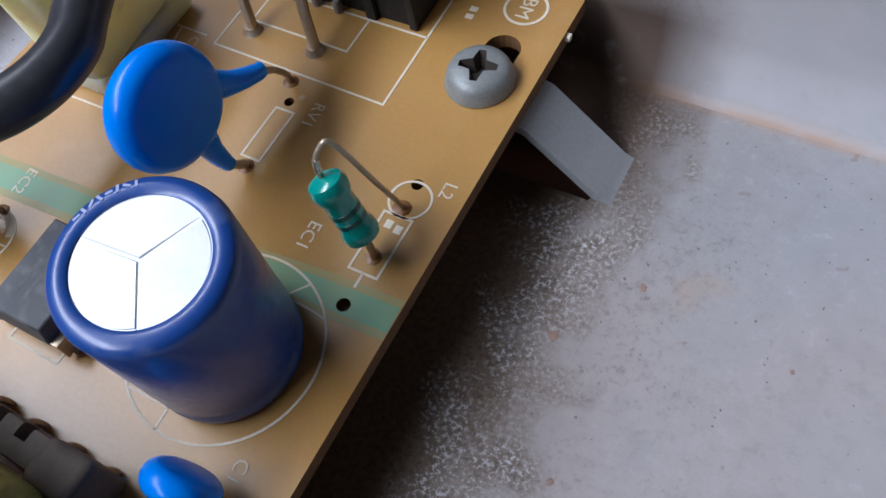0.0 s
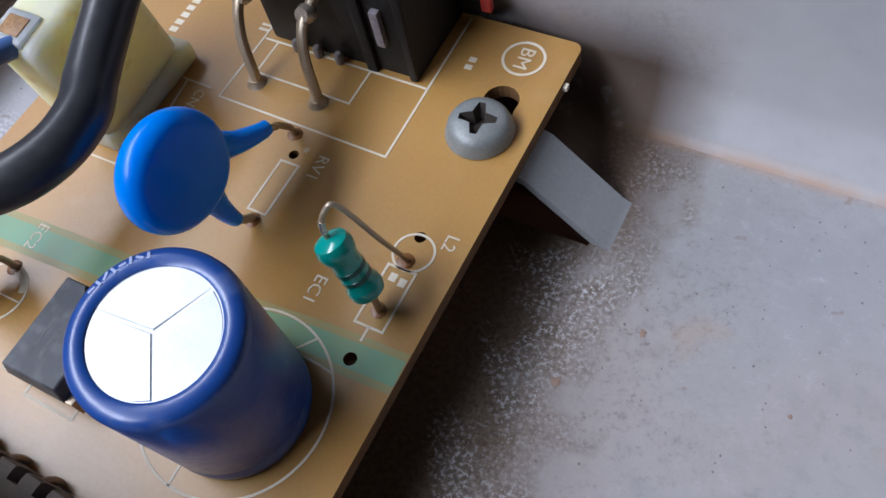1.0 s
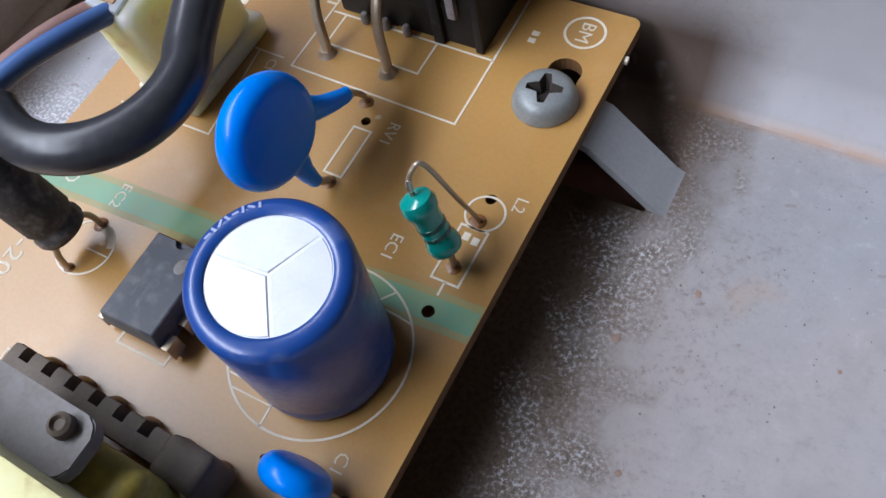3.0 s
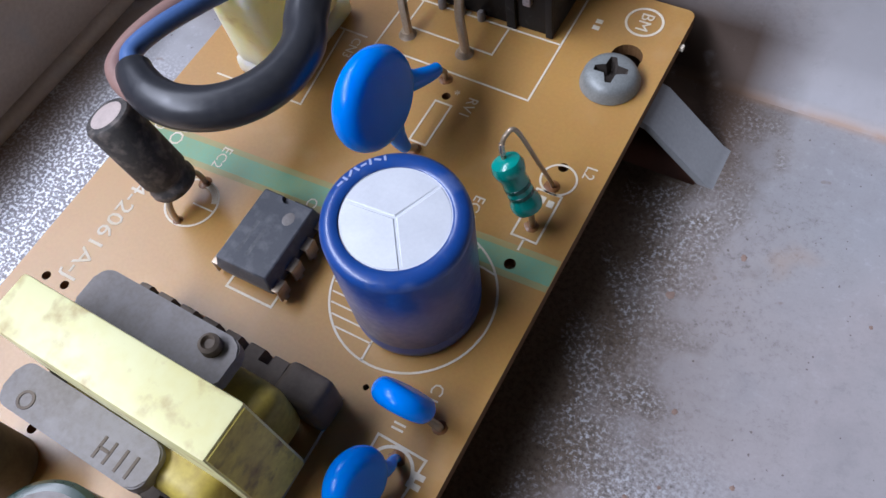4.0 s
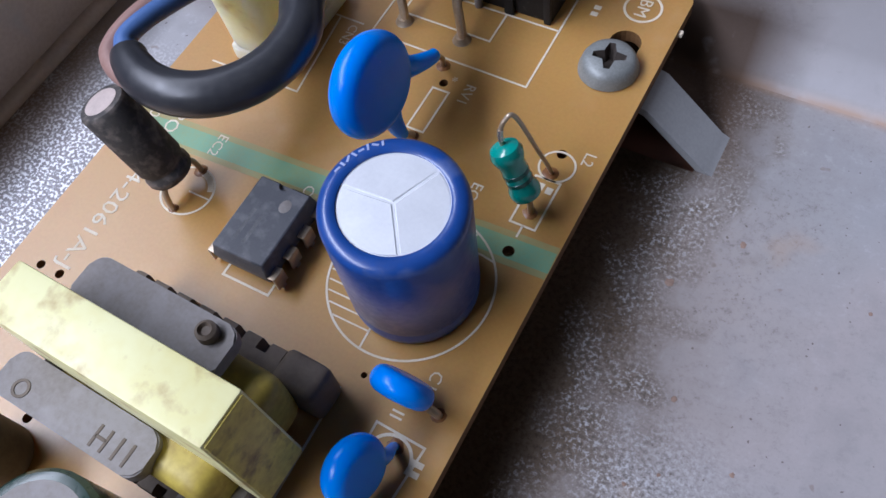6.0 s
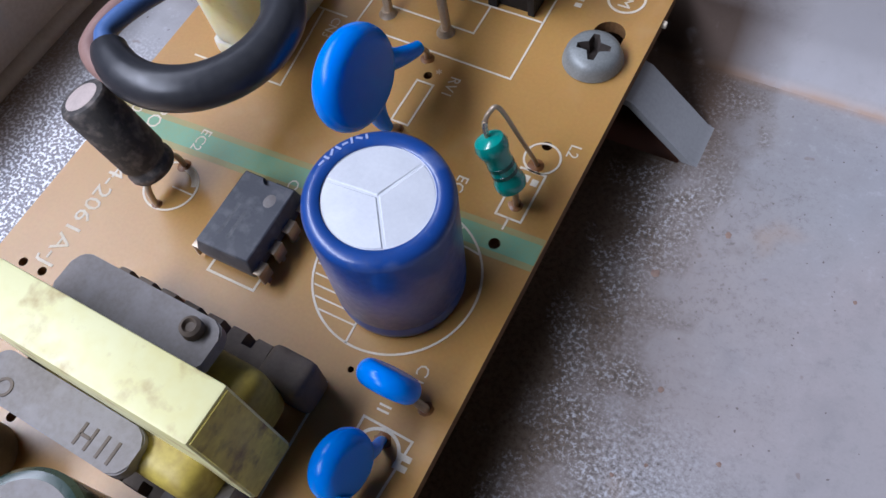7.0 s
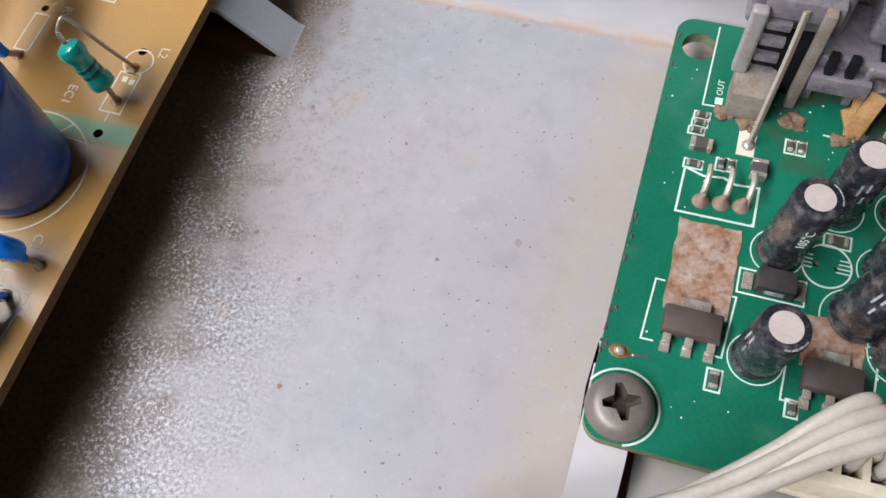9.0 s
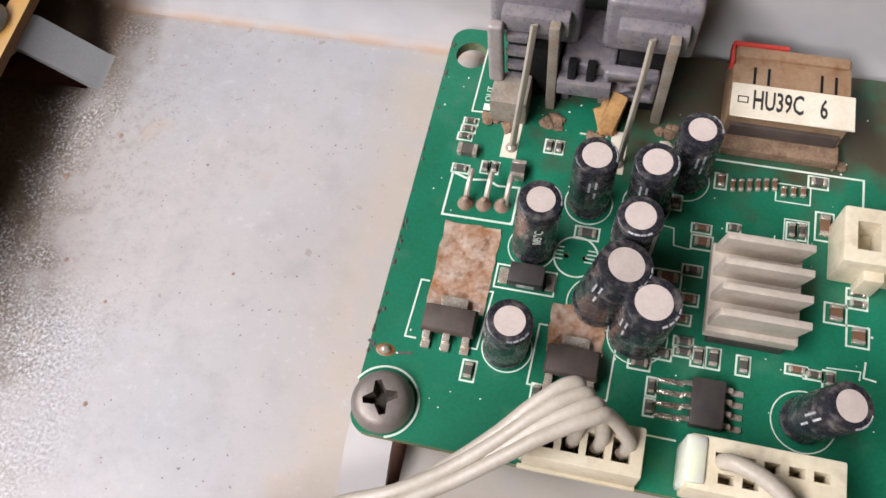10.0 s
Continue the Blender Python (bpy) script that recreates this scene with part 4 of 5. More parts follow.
def power_switch():
    t = thing("power_switch", "black plastic switch block at the rear edge of the board", "switch", (-22, 12, B))
    part("housing", box(-8.6, 8.9, -4.6, 6.2, 0, 11.5, 0.35), M_BLACK, t)
    part("rib", box(3.2, 4.4, -5.2, -4.6, 0.0, 10.2, 0.2), M_BLACK, t)
    part("rib", box(8.0, 8.9, -5.0, -4.55, 0.0, 11.0, 0.2), M_BLACK, t)
    part("clip", box(5.4, 6.4, -5.3, -4.5, 4.2, 8.6, 0.25), M_JACK, t, "dusty grey clip")
    part("top_lip", box(-8.2, 8.4, -4.9, -2.0, 11.4, 12.3, 0.3), M_BLACK, t)
    part("bezel", box(-9.6, 9.8, 6.1, 7.6, -1.0, 13.0, 0.3), M_BLACK, t)
    part("stop", box(11.8, 12.9, 3.6, 4.4, 2.4, 4.0, 0.2), M_RED, t, "small red plastic stop")
    part("stop_arm", box(8.6, 12.2, 4.0, 4.9, 1.2, 3.2, 0.2), M_BLACK, t)
    for x in (-6.9, 0.6):
        part("terminal", tube([(x - 1.0, -4.2, 8.6), (x - 1.2, -5.8, 8.2), (x - 1.3, -7.6, 7.2), (x - 0.9, -9.2, 4.6), (x, -10.4, 1.2), (x, -10.6, -1.4)], 0.72, 12, 8, flat=0.75), M_WIRE, t, "tarnished bent terminal")
        part("solder_cuff", lathe([(0.9, -0.5), (1.0, 0.2), (0.75, 0.9)], 14, Matrix.Translation((x - 1.2, -6.6, 7.8)) @ Matrix.Rotation(radians(60), 4, "X")), M_SOLDER, t)
        part("solder_fillet", lathe([(1.1, 0), (0.9, 0.25), (0.72, 0.7)], 14, Matrix.Translation((x, -10.6, 0))), M_WIRE, t)
    for k in range(3):
        part("peg", lathe([(0.5, 0), (0.5, 1.0), (0.3, 1.3), (0, 1.35)], 10, Matrix.Translation((-5.2 + k * 2.6, -5.2, 0))), M_GREY, t)


power_switch()


def mains_plug():
    t = thing("mains_connector", "cream nylon connector block with a slotted plug", "connector", (-40.4, -5.4, B))
    part("shell", box(-3.9, 3.6, -6.0, 7.6, 0, 2.6, 0.8, 3), M_CREAM, t)
    m = Matrix.Rotation(radians(5), 4, "X")
    body = box(-3.5, 3.3, -5.6, 6.6, 2.0, 15.2, 1.5, 4, m=m)
    for v in body.verts:   # its sides narrow a little upwards
        k = (v.co.z - 2.0) / 13.2
        v.co.x *= 1.06 - 0.16 * k
    part("plug", body, M_CREAM, t)
    for y in (-3.4, 2.6):
        rim = part("cavity_rim", box(-2.2, 1.6, y - 1.7, y + 1.7, 14.6, 15.6, 0.3, m=m), M_CREAM, t)
        part("cavity", box(-1.5, 0.9, y - 1.0, y + 1.0, 15.4, 15.72, 0.1, m=m), M_FLAKE, rim, "tan slot in the plug")


mains_plug()


def cable_loop():
    t = thing("mains_cable", "dark grey looped cable with blue and brown wires", "cable", (-35.4, -18.2, 25))
    def on_ring(deg, r=8.35, z=0.0):
        return (r * math.cos(radians(deg)), r * math.sin(radians(deg)), z)

    ring = [(0.5, 36.6, 2.0), (1.0, 30.0, 3.4), (2.2, 22.0, 3.6), (3.4, 15.0, 2.2), (4.7, 9.6, 0.7)] + [on_ring(a) for a in (41, 18, -6, -30, -54, -78, -100, -120, -131)]
    part("sleeve", tube(ring, [2.1] * (len(ring) - 3) + [2.05, 1.9, 1.7], 20, 8), M_CABLE, t, "dark grey rubber sleeve")
    part("blue_wire", tube([on_ring(-112, 8.6, 0.5), on_ring(-126, 8.3, 0.6), on_ring(-142, 8.2, 0.6), (-6.2, -1.6, 0.4), (-5.2, 3.6, -0.6), (-4.6, 8.6, -2.4), (-4.4, 11.4, -5.0)], 1.0, 14, 8), M_BLUE_WIRE, t, "blue insulated wire")
    part("brown_wire", tube([on_ring(-112, 9.2, -0.2), on_ring(-126, 9.8, -0.3), on_ring(-142, 10.0, -0.4), (-8.3, -2.0, -0.5), (-7.6, 4.0, -1.4), (-6.4, 10.0, -3.4), (-5.8, 13.0, -6.0)], 1.1, 14, 8), M_BROWN_WIRE, t, "pinkish brown insulated wire")


cable_loop()


def transformer():
    o = (-22.0, -48.8, B)
    t = thing("transformer", "small transformer with yellow-taped core and grey bobbin", "transformer", o, turn=(0, 0, -2))
    def flare(b):   # the tape bulges towards its foot
        for v in b.verts:
            if v.co.x > 8 and v.co.z < 12:
                v.co.x += 0.9
                v.co.y *= 1.08
        return b

    part("taped_core", flare(box(-11.0, 11.2, -2.35, 2.4, 5.2, 18.5, 0.35)), M_YELLOW, t, "pale yellow tape with brown stains")
    part("tape_end", flare(box(11.15, 11.32, -2.1, 2.15, 5.4, 18.2, 0.06)), M_TAPE_END, t, "stained tape end")
    # winding under its own tape
    part("winding", box(-8.2, 9.3, -5.4, 6.0, 2.2, 10.2, 2.0, 4), M_YELLOW_DARK, t, "yellow-brown taped winding")
    for s in (1, -1):
        y0, y1 = (2.2, 7.0) if s > 0 else (-6.6, -2.56)
        zt = 12.8 if s > 0 else 11.0
        x0, x1 = (-10.2, 5.4) if s > 0 else (-11.6, 4.4)
        b = plate(x0, x1, y0, y1, zt - 1.5, zt, 1.3)
        bmesh.ops.bevel(b, geom=[e for e in b.edges if abs(e.verts[0].co.z - e.verts[1].co.z) < 0.1], offset=0.14, segments=2, affect="EDGES")
        flange = part("bobbin_flange", b, M_GREY, t, "dusty grey plastic flange")
        part("flange_web", box(x0 + 1.5, x1 - 1.0, y0 + (0.2 if s > 0 else 2.8), y0 + (2.0 if s > 0 else 4.6), 3.0, zt - 1.4, 0.3), M_DARK_GREY, t)
        yr = 8.1 if s > 0 else -5.0
        rail = part("pin_rail", box(-12.4, 10.2, yr - 1.7, yr + (1.0 if s > 0 else 1.4), 0.0, 4.6, 0.5), M_DARK_GREY, t, "dusty brown-grey bobbin foot")
        notch = None
        for k in range(8):
            x = -11.0 + k * 2.75
            notch = box(x, x + 1.15, yr + (-0.2 if s > 0 else -2.2), yr + (1.4 if s > 0 else -0.7), 2.6, 6.0, bm=notch)
        drilled(rail, notch)
        for k in range(6):
            x = -10.6 + k * 3.9
            part("pin", tube([(x, yr + 0.7 * s, 2.4), (x, yr + 1.25 * s, 1.2), (x, yr + 1.3 * s, -1.2)], 0.3, 8, 4), M_WIRE, t)
    part("boss", lathe([(0.95, 12.6), (0.9, 13.6), (0.6, 13.8), (0.4, 13.5), (0, 13.45)], 24, Matrix.Translation((3.1, 5.5, 0))), M_DARK_GREY, t, "dark moulded boss")
    part("end_block", box(5.8, 10.4, 5.8, 9.4, 0.2, 5.6, 0.9, 3), M_DARK_GREY, t, "brown-grey end of the bobbin")
    part("end_block", box(5.2, 10.4, -6.6, -2.4, 0.2, 5.6, 0.5, 2), M_GREY, t, "grey end of the bobbin foot")
    for k, x in enumerate((-0.8, 0.3, 1.5, 2.6)):   # moulded mark, not legible
        part("moulded_bar", box(x, x + 0.3, -6.1, -4.2, 10.95, 11.06, 0.05), M_DARK_GREY, flange)
    part("moulded_bar", box(-0.7, 0.5, -5.3, -5.0, 10.95, 11.06, 0.05), M_DARK_GREY, flange)
    part("moulded_ring", ribbon(arc(-8.9, -5.3, 0.7, n=20), 0.25, 10.95, True, 0.12), M_DARK_GREY, flange)


transformer()


def edge_parts():
    """Parts at the near end of the tan board that only just come into view."""
    t = thing("electrolytic_capacitor", "dark brown electrolytic capacitor beside the transformer", "capacitor", (-36.5, -59.5, B))
    part("sleeve", lathe([(2.8, 0), (3.2, 0.4), (3.2, 8.2), (2.8, 8.8), (2.5, 8.85)], 40), M_DARK_GREY, t)
    part("can_top", lathe([(2.5, 8.5), (2.5, 8.9), (0, 8.9)], 32), M_GREY, t, "dusty bare can top")
    for x, y, r, h, colour, label in ((-21.5, -62.2, 5.3, 12.2, ((0.016, 0.045, 0.036), (0.03, 0.065, 0.052)), "dark green-black electrolytic capacitor at the end of the board"),
                                      (-5.9, -62.3, 4.7, 11.4, ((0.012, 0.018, 0.045), (0.022, 0.03, 0.06)), "dark navy electrolytic capacitor with a shiny bare top")):
        t = thing("electrolytic_capacitor", label, "capacitor", (x, y, B))
        sleeve = mat("dark_sleeve", colour[0], colour[1], 0.3, coat=0.3)
        part("sleeve", lathe([(r - 0.4, 0), (r, 0.4), (r, 1.8), (r - 0.25, 2.2), (r - 0.25, 2.5), (r, 3.0), (r, h - 0.6), (r - 0.4, h - 0.1), (r - 0.9, h)], 48), sleeve, t)
        part("can_top", lathe([(r - 1.0, h - 0.4), (r - 1.05, h + 0.03), (0, h + 0.05)], 40), M_GREY if "green" in label else M_ALU, t, "bare can top")


edge_parts()

# ---- the green signal board ----
G = 5.13
LEFT = 57.65


def signal_board():
    t = thing("signal_board", "green circuit board with pale printing, dusty and partly corroded", "circuit board", (0, 0, 0))
    b = plate(LEFT, 128, -39.0, 16.2, G - 1.6, G, 2.2)
    for v in b.verts:   # its near left corner stands a little further in
        v.co.x += (v.co.y + 10) * 0.008 if v.co.x < 70 else 0
    panel = part("board_panel", b, M_PCB, t, smooth=False)
    holes = cylinder_at(60.9, 12.0, 2.05, 0, 8, 32)
    for x, y in ((77.6, -14.2), (79.8, -14.2)):
        holes = cylinder_at(x, y, 0.35, 0, 8, 12, holes)
    drilled(panel, holes)
    panel.data.materials.clear()
    panel.data.materials.append(M_PCB)
    panel.data.materials.append(M_PCB_EDGE)
    for f in panel.data.polygons:   # the sawn fibreglass edge
        f.material_index = 0 if abs(f.normal.z) > 0.5 else 1

    def line(points, width=0.2, closed=False):
        part("printed_outline", ribbon(points, width, G - 0.01, closed), M_PALE_INK, t, smooth=False)

    line([(62.9, 15.6), (62.7, 3.5), (65.2, 3.6)])
    line([(62.2, -5.6), (62.1, -11.5), (70.6, -11.4), (70.6, -6.4), (68.0, -6.6), (66.6, -6.0), (64.4, -6.3), (62.2, -5.6)], 0.26)
    line([(62.6, -20.3), (61.6, -20.3), (61.3, -27.4), (62.6, -27.4)])
    line([(69.2, -20.3), (70.1, -20.3), (69.6, -27.4), (68.6, -27.4)])
    line([(76.9, -23.1), (76.0, -23.1), (75.8, -30.2), (76.8, -30.2)])
    line([(83.8, -23.4), (84.7, -23.4), (84.5, -30.4), (83.4, -30.4)])
    line(rect(70.0, 76.9, -19.6, -16.7), closed=True)
    line(arc(78.7, -14.2, 2.55), closed=True)
    for k in range(4):
        line([(80.0 - 0.1 * k, -13.2 - 0.5 * k), (81.1, -13.2 - 0.5 * k)], 0.14)
        line([(76.3, -13.2 - 0.5 * k), (77.2, -13.2 - 0.5 * k)], 0.14)
    line(arc(60.7, -35.2, 3.95, -75, 150, 40), 0.24)
    line([(76.6, 2.5), (80.0, 2.5)])
    line([(92.0, 1.6), (110.2, 1.6), (110.2, -5.0)], 0.24)
    line([(88.9, -33.2), (92.2, -33.2)])
    line([(87.4, -8.3), (89.3, -8.5), (89.5, -10.7), (91.4, -10.9)], 0.14)
    line(rect(100.4, 104.3, -2.8, -0.4), 0.14, True)
    line(rect(101.6, 104.3, -7.9, -5.0), 0.14, True)
    line([(98.6, -9.0), (100.6, -8.8), (100.6, -7.4)], 0.14)
    line([(110.9, -20.8), (110.7, -22.6), (112.0, -22.8)])
    line([(106.9, -22.2), (110.4, -22.0), (110.3, -23.0)], 0.14)
    for x, y, r in ((73.5, -13.9, 2.8), (72.9, -26.6, 2.8), (79.1, -7.0, 2.8), (85.8, -6.0, 2.8), (84.5, -13.4, 2.8), (81.8, -19.6, 3.3), (86.8, -22.5, 3.3), (104.8, -28.6, 3.3), (89.9, -1.9, 2.8)):
        line(arc(x, y, r, n=32), 0.14, True)
    # bare tinned areas that cool the regulators
    for x0, x1, y0, y1 in ((62.8, 69.6, -23.4, -12.3), (77.1, 83.3, -26.0, -20.3)):
        b = bmesh.new()
        n = 10
        rnd = random.Random(int(x0))
        grid = [[b.verts.new((x0 + (x1 - x0) * i / n + rnd.uniform(-0.12, 0.12), y0 + (y1 - y0) * j / n + rnd.uniform(-0.12, 0.12), G + 0.03 + rnd.random() ** 2 * 0.22)) for i in range(n + 1)] for j in range(n + 1)]
        for j in range(n):
            for i in range(n):
                b.faces.new((grid[j][i], grid[j][i + 1], grid[j + 1][i + 1], grid[j + 1][i]))
        rim = [e for e in b.edges if e.is_boundary]
        out = bmesh.ops.extrude_edge_only(b, edges=rim)
        for v in out["geom"]:
            if isinstance(v, bmesh.types.BMVert):
                v.co.z = G - 0.02
        part("tinned_area", b, M_COPPER, t, "rusty, blistered tinned copper area")
    lettering("OUT", 1.1, Matrix.Translation((64.4, 6.4, G + 0.03)) @ Matrix.Rotation(radians(90), 4, "Z"), M_PALE_INK, t)
    part("print_bar", box(64.0, 64.9, 3.9, 4.9, G - 0.01, G + 0.03), M_PALE_INK, t, smooth=False)
    # solder blob and corroded track by the screw
    part("flux_ring", lathe([(0.95, 0), (0.8, 0.08), (0, 0.1)], 14, Matrix.Translation((59.5, -29.4, G)) @ Matrix.Diagonal((1.2, 0.8, 1, 1))), M_FLUX, t, "brown flux stain")
    part("solder_blob", lathe([(0.75, 0), (0.65, 0.3), (0.4, 0.5), (0, 0.55)], 18, Matrix.Translation((59.5, -29.4, G)) @ Matrix.Diagonal((0.9, 0.7, 1, 1))), M_SOLDER, t, "brown solder blob")
    part("dark_track", ribbon([(57.3, -28.6), (58.4, -29.2), (60.6, -29.6), (62.6, -29.2)], 0.3, G - 0.01), M_SMD, t, smooth=False)
    # empty footprint with three soldered pins
    for k, x in enumerate((64.6, 67.0, 69.4)):
        part("solder_joint", lathe([(1.0, 0), (0.8, 0.4), (0.45, 1.0), (0.3, 1.5), (0, 1.6)], 16, Matrix.Translation((x - 0.2 * k, -9.6 + 0.2 * k, G))), M_JOINT, t, "dull pinkish solder caked with dust")
        part("cut_pin", tube([(x, -9.4, G + 0.2), (x + 0.1, -8.4, G + 1.6), (x + 0.2, -7.2, G + 2.2), (x + 0.2, -6.0, G + 1.9)], 0.34, 8, 5), M_STRIP, t)
    # scattered grains of dirt and flux on the mask, joined
    rnd = random.Random(4)
    b = None
    for k in range(90):
        x, y = rnd.uniform(58.5, 112), rnd.uniform(-38, 12)
        s = rnd.uniform(0.06, 0.17)
        b = lathe([(s, 0), (s * 0.8, s * 0.5), (0, s * 0.8)], 6, Matrix.Translation((x, y, G)), b)
    tagged(part("dirt_grains", b, M_PALE_INK, t), kind="stuff")
    b = None   # dark burrs and crumbs along the cut edge
    for k in range(46):
        y = rnd.choice((rnd.uniform(-30, -12), rnd.uniform(-36, 14)))
        q = rnd.uniform(0.08, 0.26)
        b = lathe([(q, -0.25), (q * 1.1, 0.02), (q * 0.5, q * 0.6), (0, q * 0.7)], 6, Matrix.Translation((LEFT + (y + 10) * 0.008 + abs(rnd.gauss(0, 0.35)) + 0.05, y, G)) @ Matrix.Diagonal((0.7, rnd.uniform(0.8, 2.4), 1, 1)), b)
    tagged(part("edge_burrs", b, M_SMD, t), kind="stuff")


signal_board()


def can(at_mm, r, h, lean, label, ink_turn, dent=False, bare=0.67, words=""):
    t = thing("electrolytic_capacitor", label, "capacitor", (*at_mm, G), group="capacitors on the green board")
    top = Vector((lean[0], lean[1], h))
    m = Vector((0, 0, 1)).rotation_difference(top).to_matrix().to_4x4()
    k = top.length
    part("sleeve", lathe([(r * 0.8, 0.1), (r * 0.95, 0.15), (r, 0.5), (r, 1.2), (r - 0.22, 1.55), (r - 0.22, 1.8), (r, 2.2), (r, k - 0.5), (r - 0.1, k - 0.15), (r * 0.5 + r * bare * 0.5, k), (r * bare, k - 0.03)], 40, m), M_BLACK_SLEEVE, t, "black plastic sleeve")
    sleeve = t.children[0]
    cap = [(r * bare, k - 0.4), (r * bare - 0.05, k + 0.0), (r * 0.3, k + 0.03), (0, k + 0.03)]
    top_plate = part("can_top", lathe(cap, 36, m), M_ALU_DUSTY, t, "bare dusty aluminium top")
    face = m @ Matrix.Rotation(radians(ink_turn), 4, "Z")
    if words:
        lettering(words, 1.35, face @ Matrix.Translation((r + 0.02, 0.05, k - 4.4)) @ Matrix.Rotation(radians(90), 4, "Y") @ Matrix.Rotation(radians(0), 4, "Z") @ Matrix.Rotation(radians(180), 4, "Z"), M_PALE_INK, sleeve)
    else:
        for y, z0, z1 in ((-0.45, 2.2, 4.1), (0.25, 1.8, 3.3), (0.25, 4.2, 5.4)):
            part("print_bar", box(-0.1, 0.035, y - 0.11, y + 0.13, k - z1, k - z0, m=face @ Matrix.Translation((r - 0.03, 0, 0))), M_SLEEVE_INK, sleeve, smooth=False)
    for j in range(4):
        b = box(-0.1, 0.1, -0.28, 0.28, -0.02, 0.05, m=m @ Matrix.Rotation(radians(ink_turn + 80 + j * 17), 4, "Z") @ Matrix.Translation((r - 0.24, 0, k - 0.08)) @ Matrix.Rotation(radians(38), 4, "Y"))
        part("print_bar", b, M_SLEEVE_INK, sleeve, smooth=False)
    b = None
    stripe = [m @ Vector((math.cos(radians(ink_turn + 150 + q)) * (r + 0.015), math.sin(radians(ink_turn + 150 + q)) * (r + 0.015), z)) for z in (2.4, k - 0.7) for q in (-9, 0, 9)]
    b = bmesh.new()
    v = [b.verts.new(p) for p in stripe]
    b.faces.new((v[0], v[1], v[4], v[3]))
    b.faces.new((v[1], v[2], v[5], v[4]))
    part("polarity_stripe", b, M_SLEEVE_INK, sleeve, "grey polarity stripe", smooth=True)
    if dent:
        part("dimple", lathe([(0.28, k - 0.02), (0.2, k + 0.02), (0, k + 0.02)], 10, m @ Matrix.Translation((0.1, 0.2, 0))), M_SMD, top_plate, "dark pit in the top")
    for s in (-1, 1):
        part("lead", tube([(s * 0.9, 0, 0.3), (s * 0.9, 0, -1.0)], 0.25, 8, 2), M_WIRE, t)
    return t


BLACK_CAN = "black electrolytic capacitor with a bare dusty top"
can((73.5, -13.9), 2.45, 12.0, (0.7, 0.2), BLACK_CAN + ", beside the diode", -80, bare=0.64, words="105°C")
can((72.7, -26.7), 2.5, 9.6, (0.6, 0.0), "short " + BLACK_CAN + " by regulators", 200)
can((79.0, -7.0), 2.45, 11.0, (0.15, 0.2), BLACK_CAN + ", by a diode", -85, bare=0.68)
can((85.8, -6.2), 2.5, 10.8, (-0.2, -0.2), BLACK_CAN + ", near sockets", -110, bare=0.66)
can((89.9, -1.6), 2.45, 10.4, (0.0, 0.3), BLACK_CAN + ", by a module", -75, bare=0.64)
can((84.5, -13.5), 2.5, 11.3, (0.1, 0.1), BLACK_CAN + ", in a row", 170)
can((81.8, -19.6), 2.95, 11.2, (2.1, 0.5), BLACK_CAN + ", leaning over", -130)
can((86.5, -22.5), 2.95, 10.8, (0.6, 0.0), BLACK_CAN + " and pit", -140, True)
can((104.4, -28.6), 2.45, 9.2, (2.2, -0.2), BLACK_CAN + ", tilted", -150)


def regulator(x0, x1, y0, y1, label, pins=3):
    t = thing("voltage_regulator", label, "chip", ((x0 + x1) / 2, (y0 + y1) / 2, G + 0.25), group="regulators")
    w, d = (x1 - x0) / 2, (y1 - y0) / 2
    made = bmesh.new()
    for z, k in ((0.1, 0.0), (0.8, 0.12), (1.65, -0.12)):
        for sx, sy in ((1, 1), (-1, 1), (-1, -1), (1, -1)):
            made.verts.new((sx * (w + k), sy * (d + k), z))
    made.verts.ensure_lookup_table()
    for a in (0, 4):
        for k in range(4):
            j = (k + 1) % 4
            made.faces.new([made.verts[i] for i in (a + k, a + j, a + 4 + j, a + 4 + k)])
    made.faces.new([made.verts[i] for i in (0, 1, 2, 3)])
    made.faces.new([made.verts[i] for i in (8, 9, 10, 11)])
    bmesh.ops.bevel(made, geom=made.edges[:], offset=0.08, segments=1, affect="EDGES")
    part("chip_body", made, M_CHIP_BROWN, t)
    part("metal_tab", box(-w * 0.5, w * 0.55, d - 0.1, d + 1.5, 0.1, 0.55, 0.1), M_SOLDER, t, "tinned metal tab")
    for k in range(pins):
        x = (k - 1) * 2.25
        b = box(x - 0.42, x + 0.42, -d - 0.7, -d + 0.1, 0.55, 0.85, 0.08)
        b = box(x - 0.42, x + 0.42, -d - 1.0, -d - 0.65, 0.0, 0.82, 0.08, bm=b)
        b = box(x - 0.5, x + 0.5, -d - 1.9, -d - 0.75, -0.2, 0.16, 0.08, bm=b)
        part("pin", b, M_SOLDER, t, "shiny soldered pin")


regulator(63.1, 69.0, -26.5, -23.5, "dark brown regulator chip with three shiny pins")
regulator(77.4, 83.1, -28.8, -25.6, "dark dusty regulator chip under the white wires")


def diode():
    t = thing("surface_diode", "dark grey surface-mount diode in a printed frame", "diode", (73.6, -18.1, G))
    part("diode_body", box(-2.0, 2.0, -1.25, 1.25, 0.15, 2.0, 0.2), M_CHIP_DARK, t)
    for s in (-1, 1):
        part("end_tab", box(s * 2.7 - 0.55, s * 2.7 + 0.55, -1.0, 1.0, -0.01, 0.3, 0.1), M_SOLDER, t, "tinned end tab")
    part("print_bar", box(-1.0, 1.0, -1.3, -1.24, 0.5, 1.2), M_SLEEVE_INK, t, smooth=False)


diode()


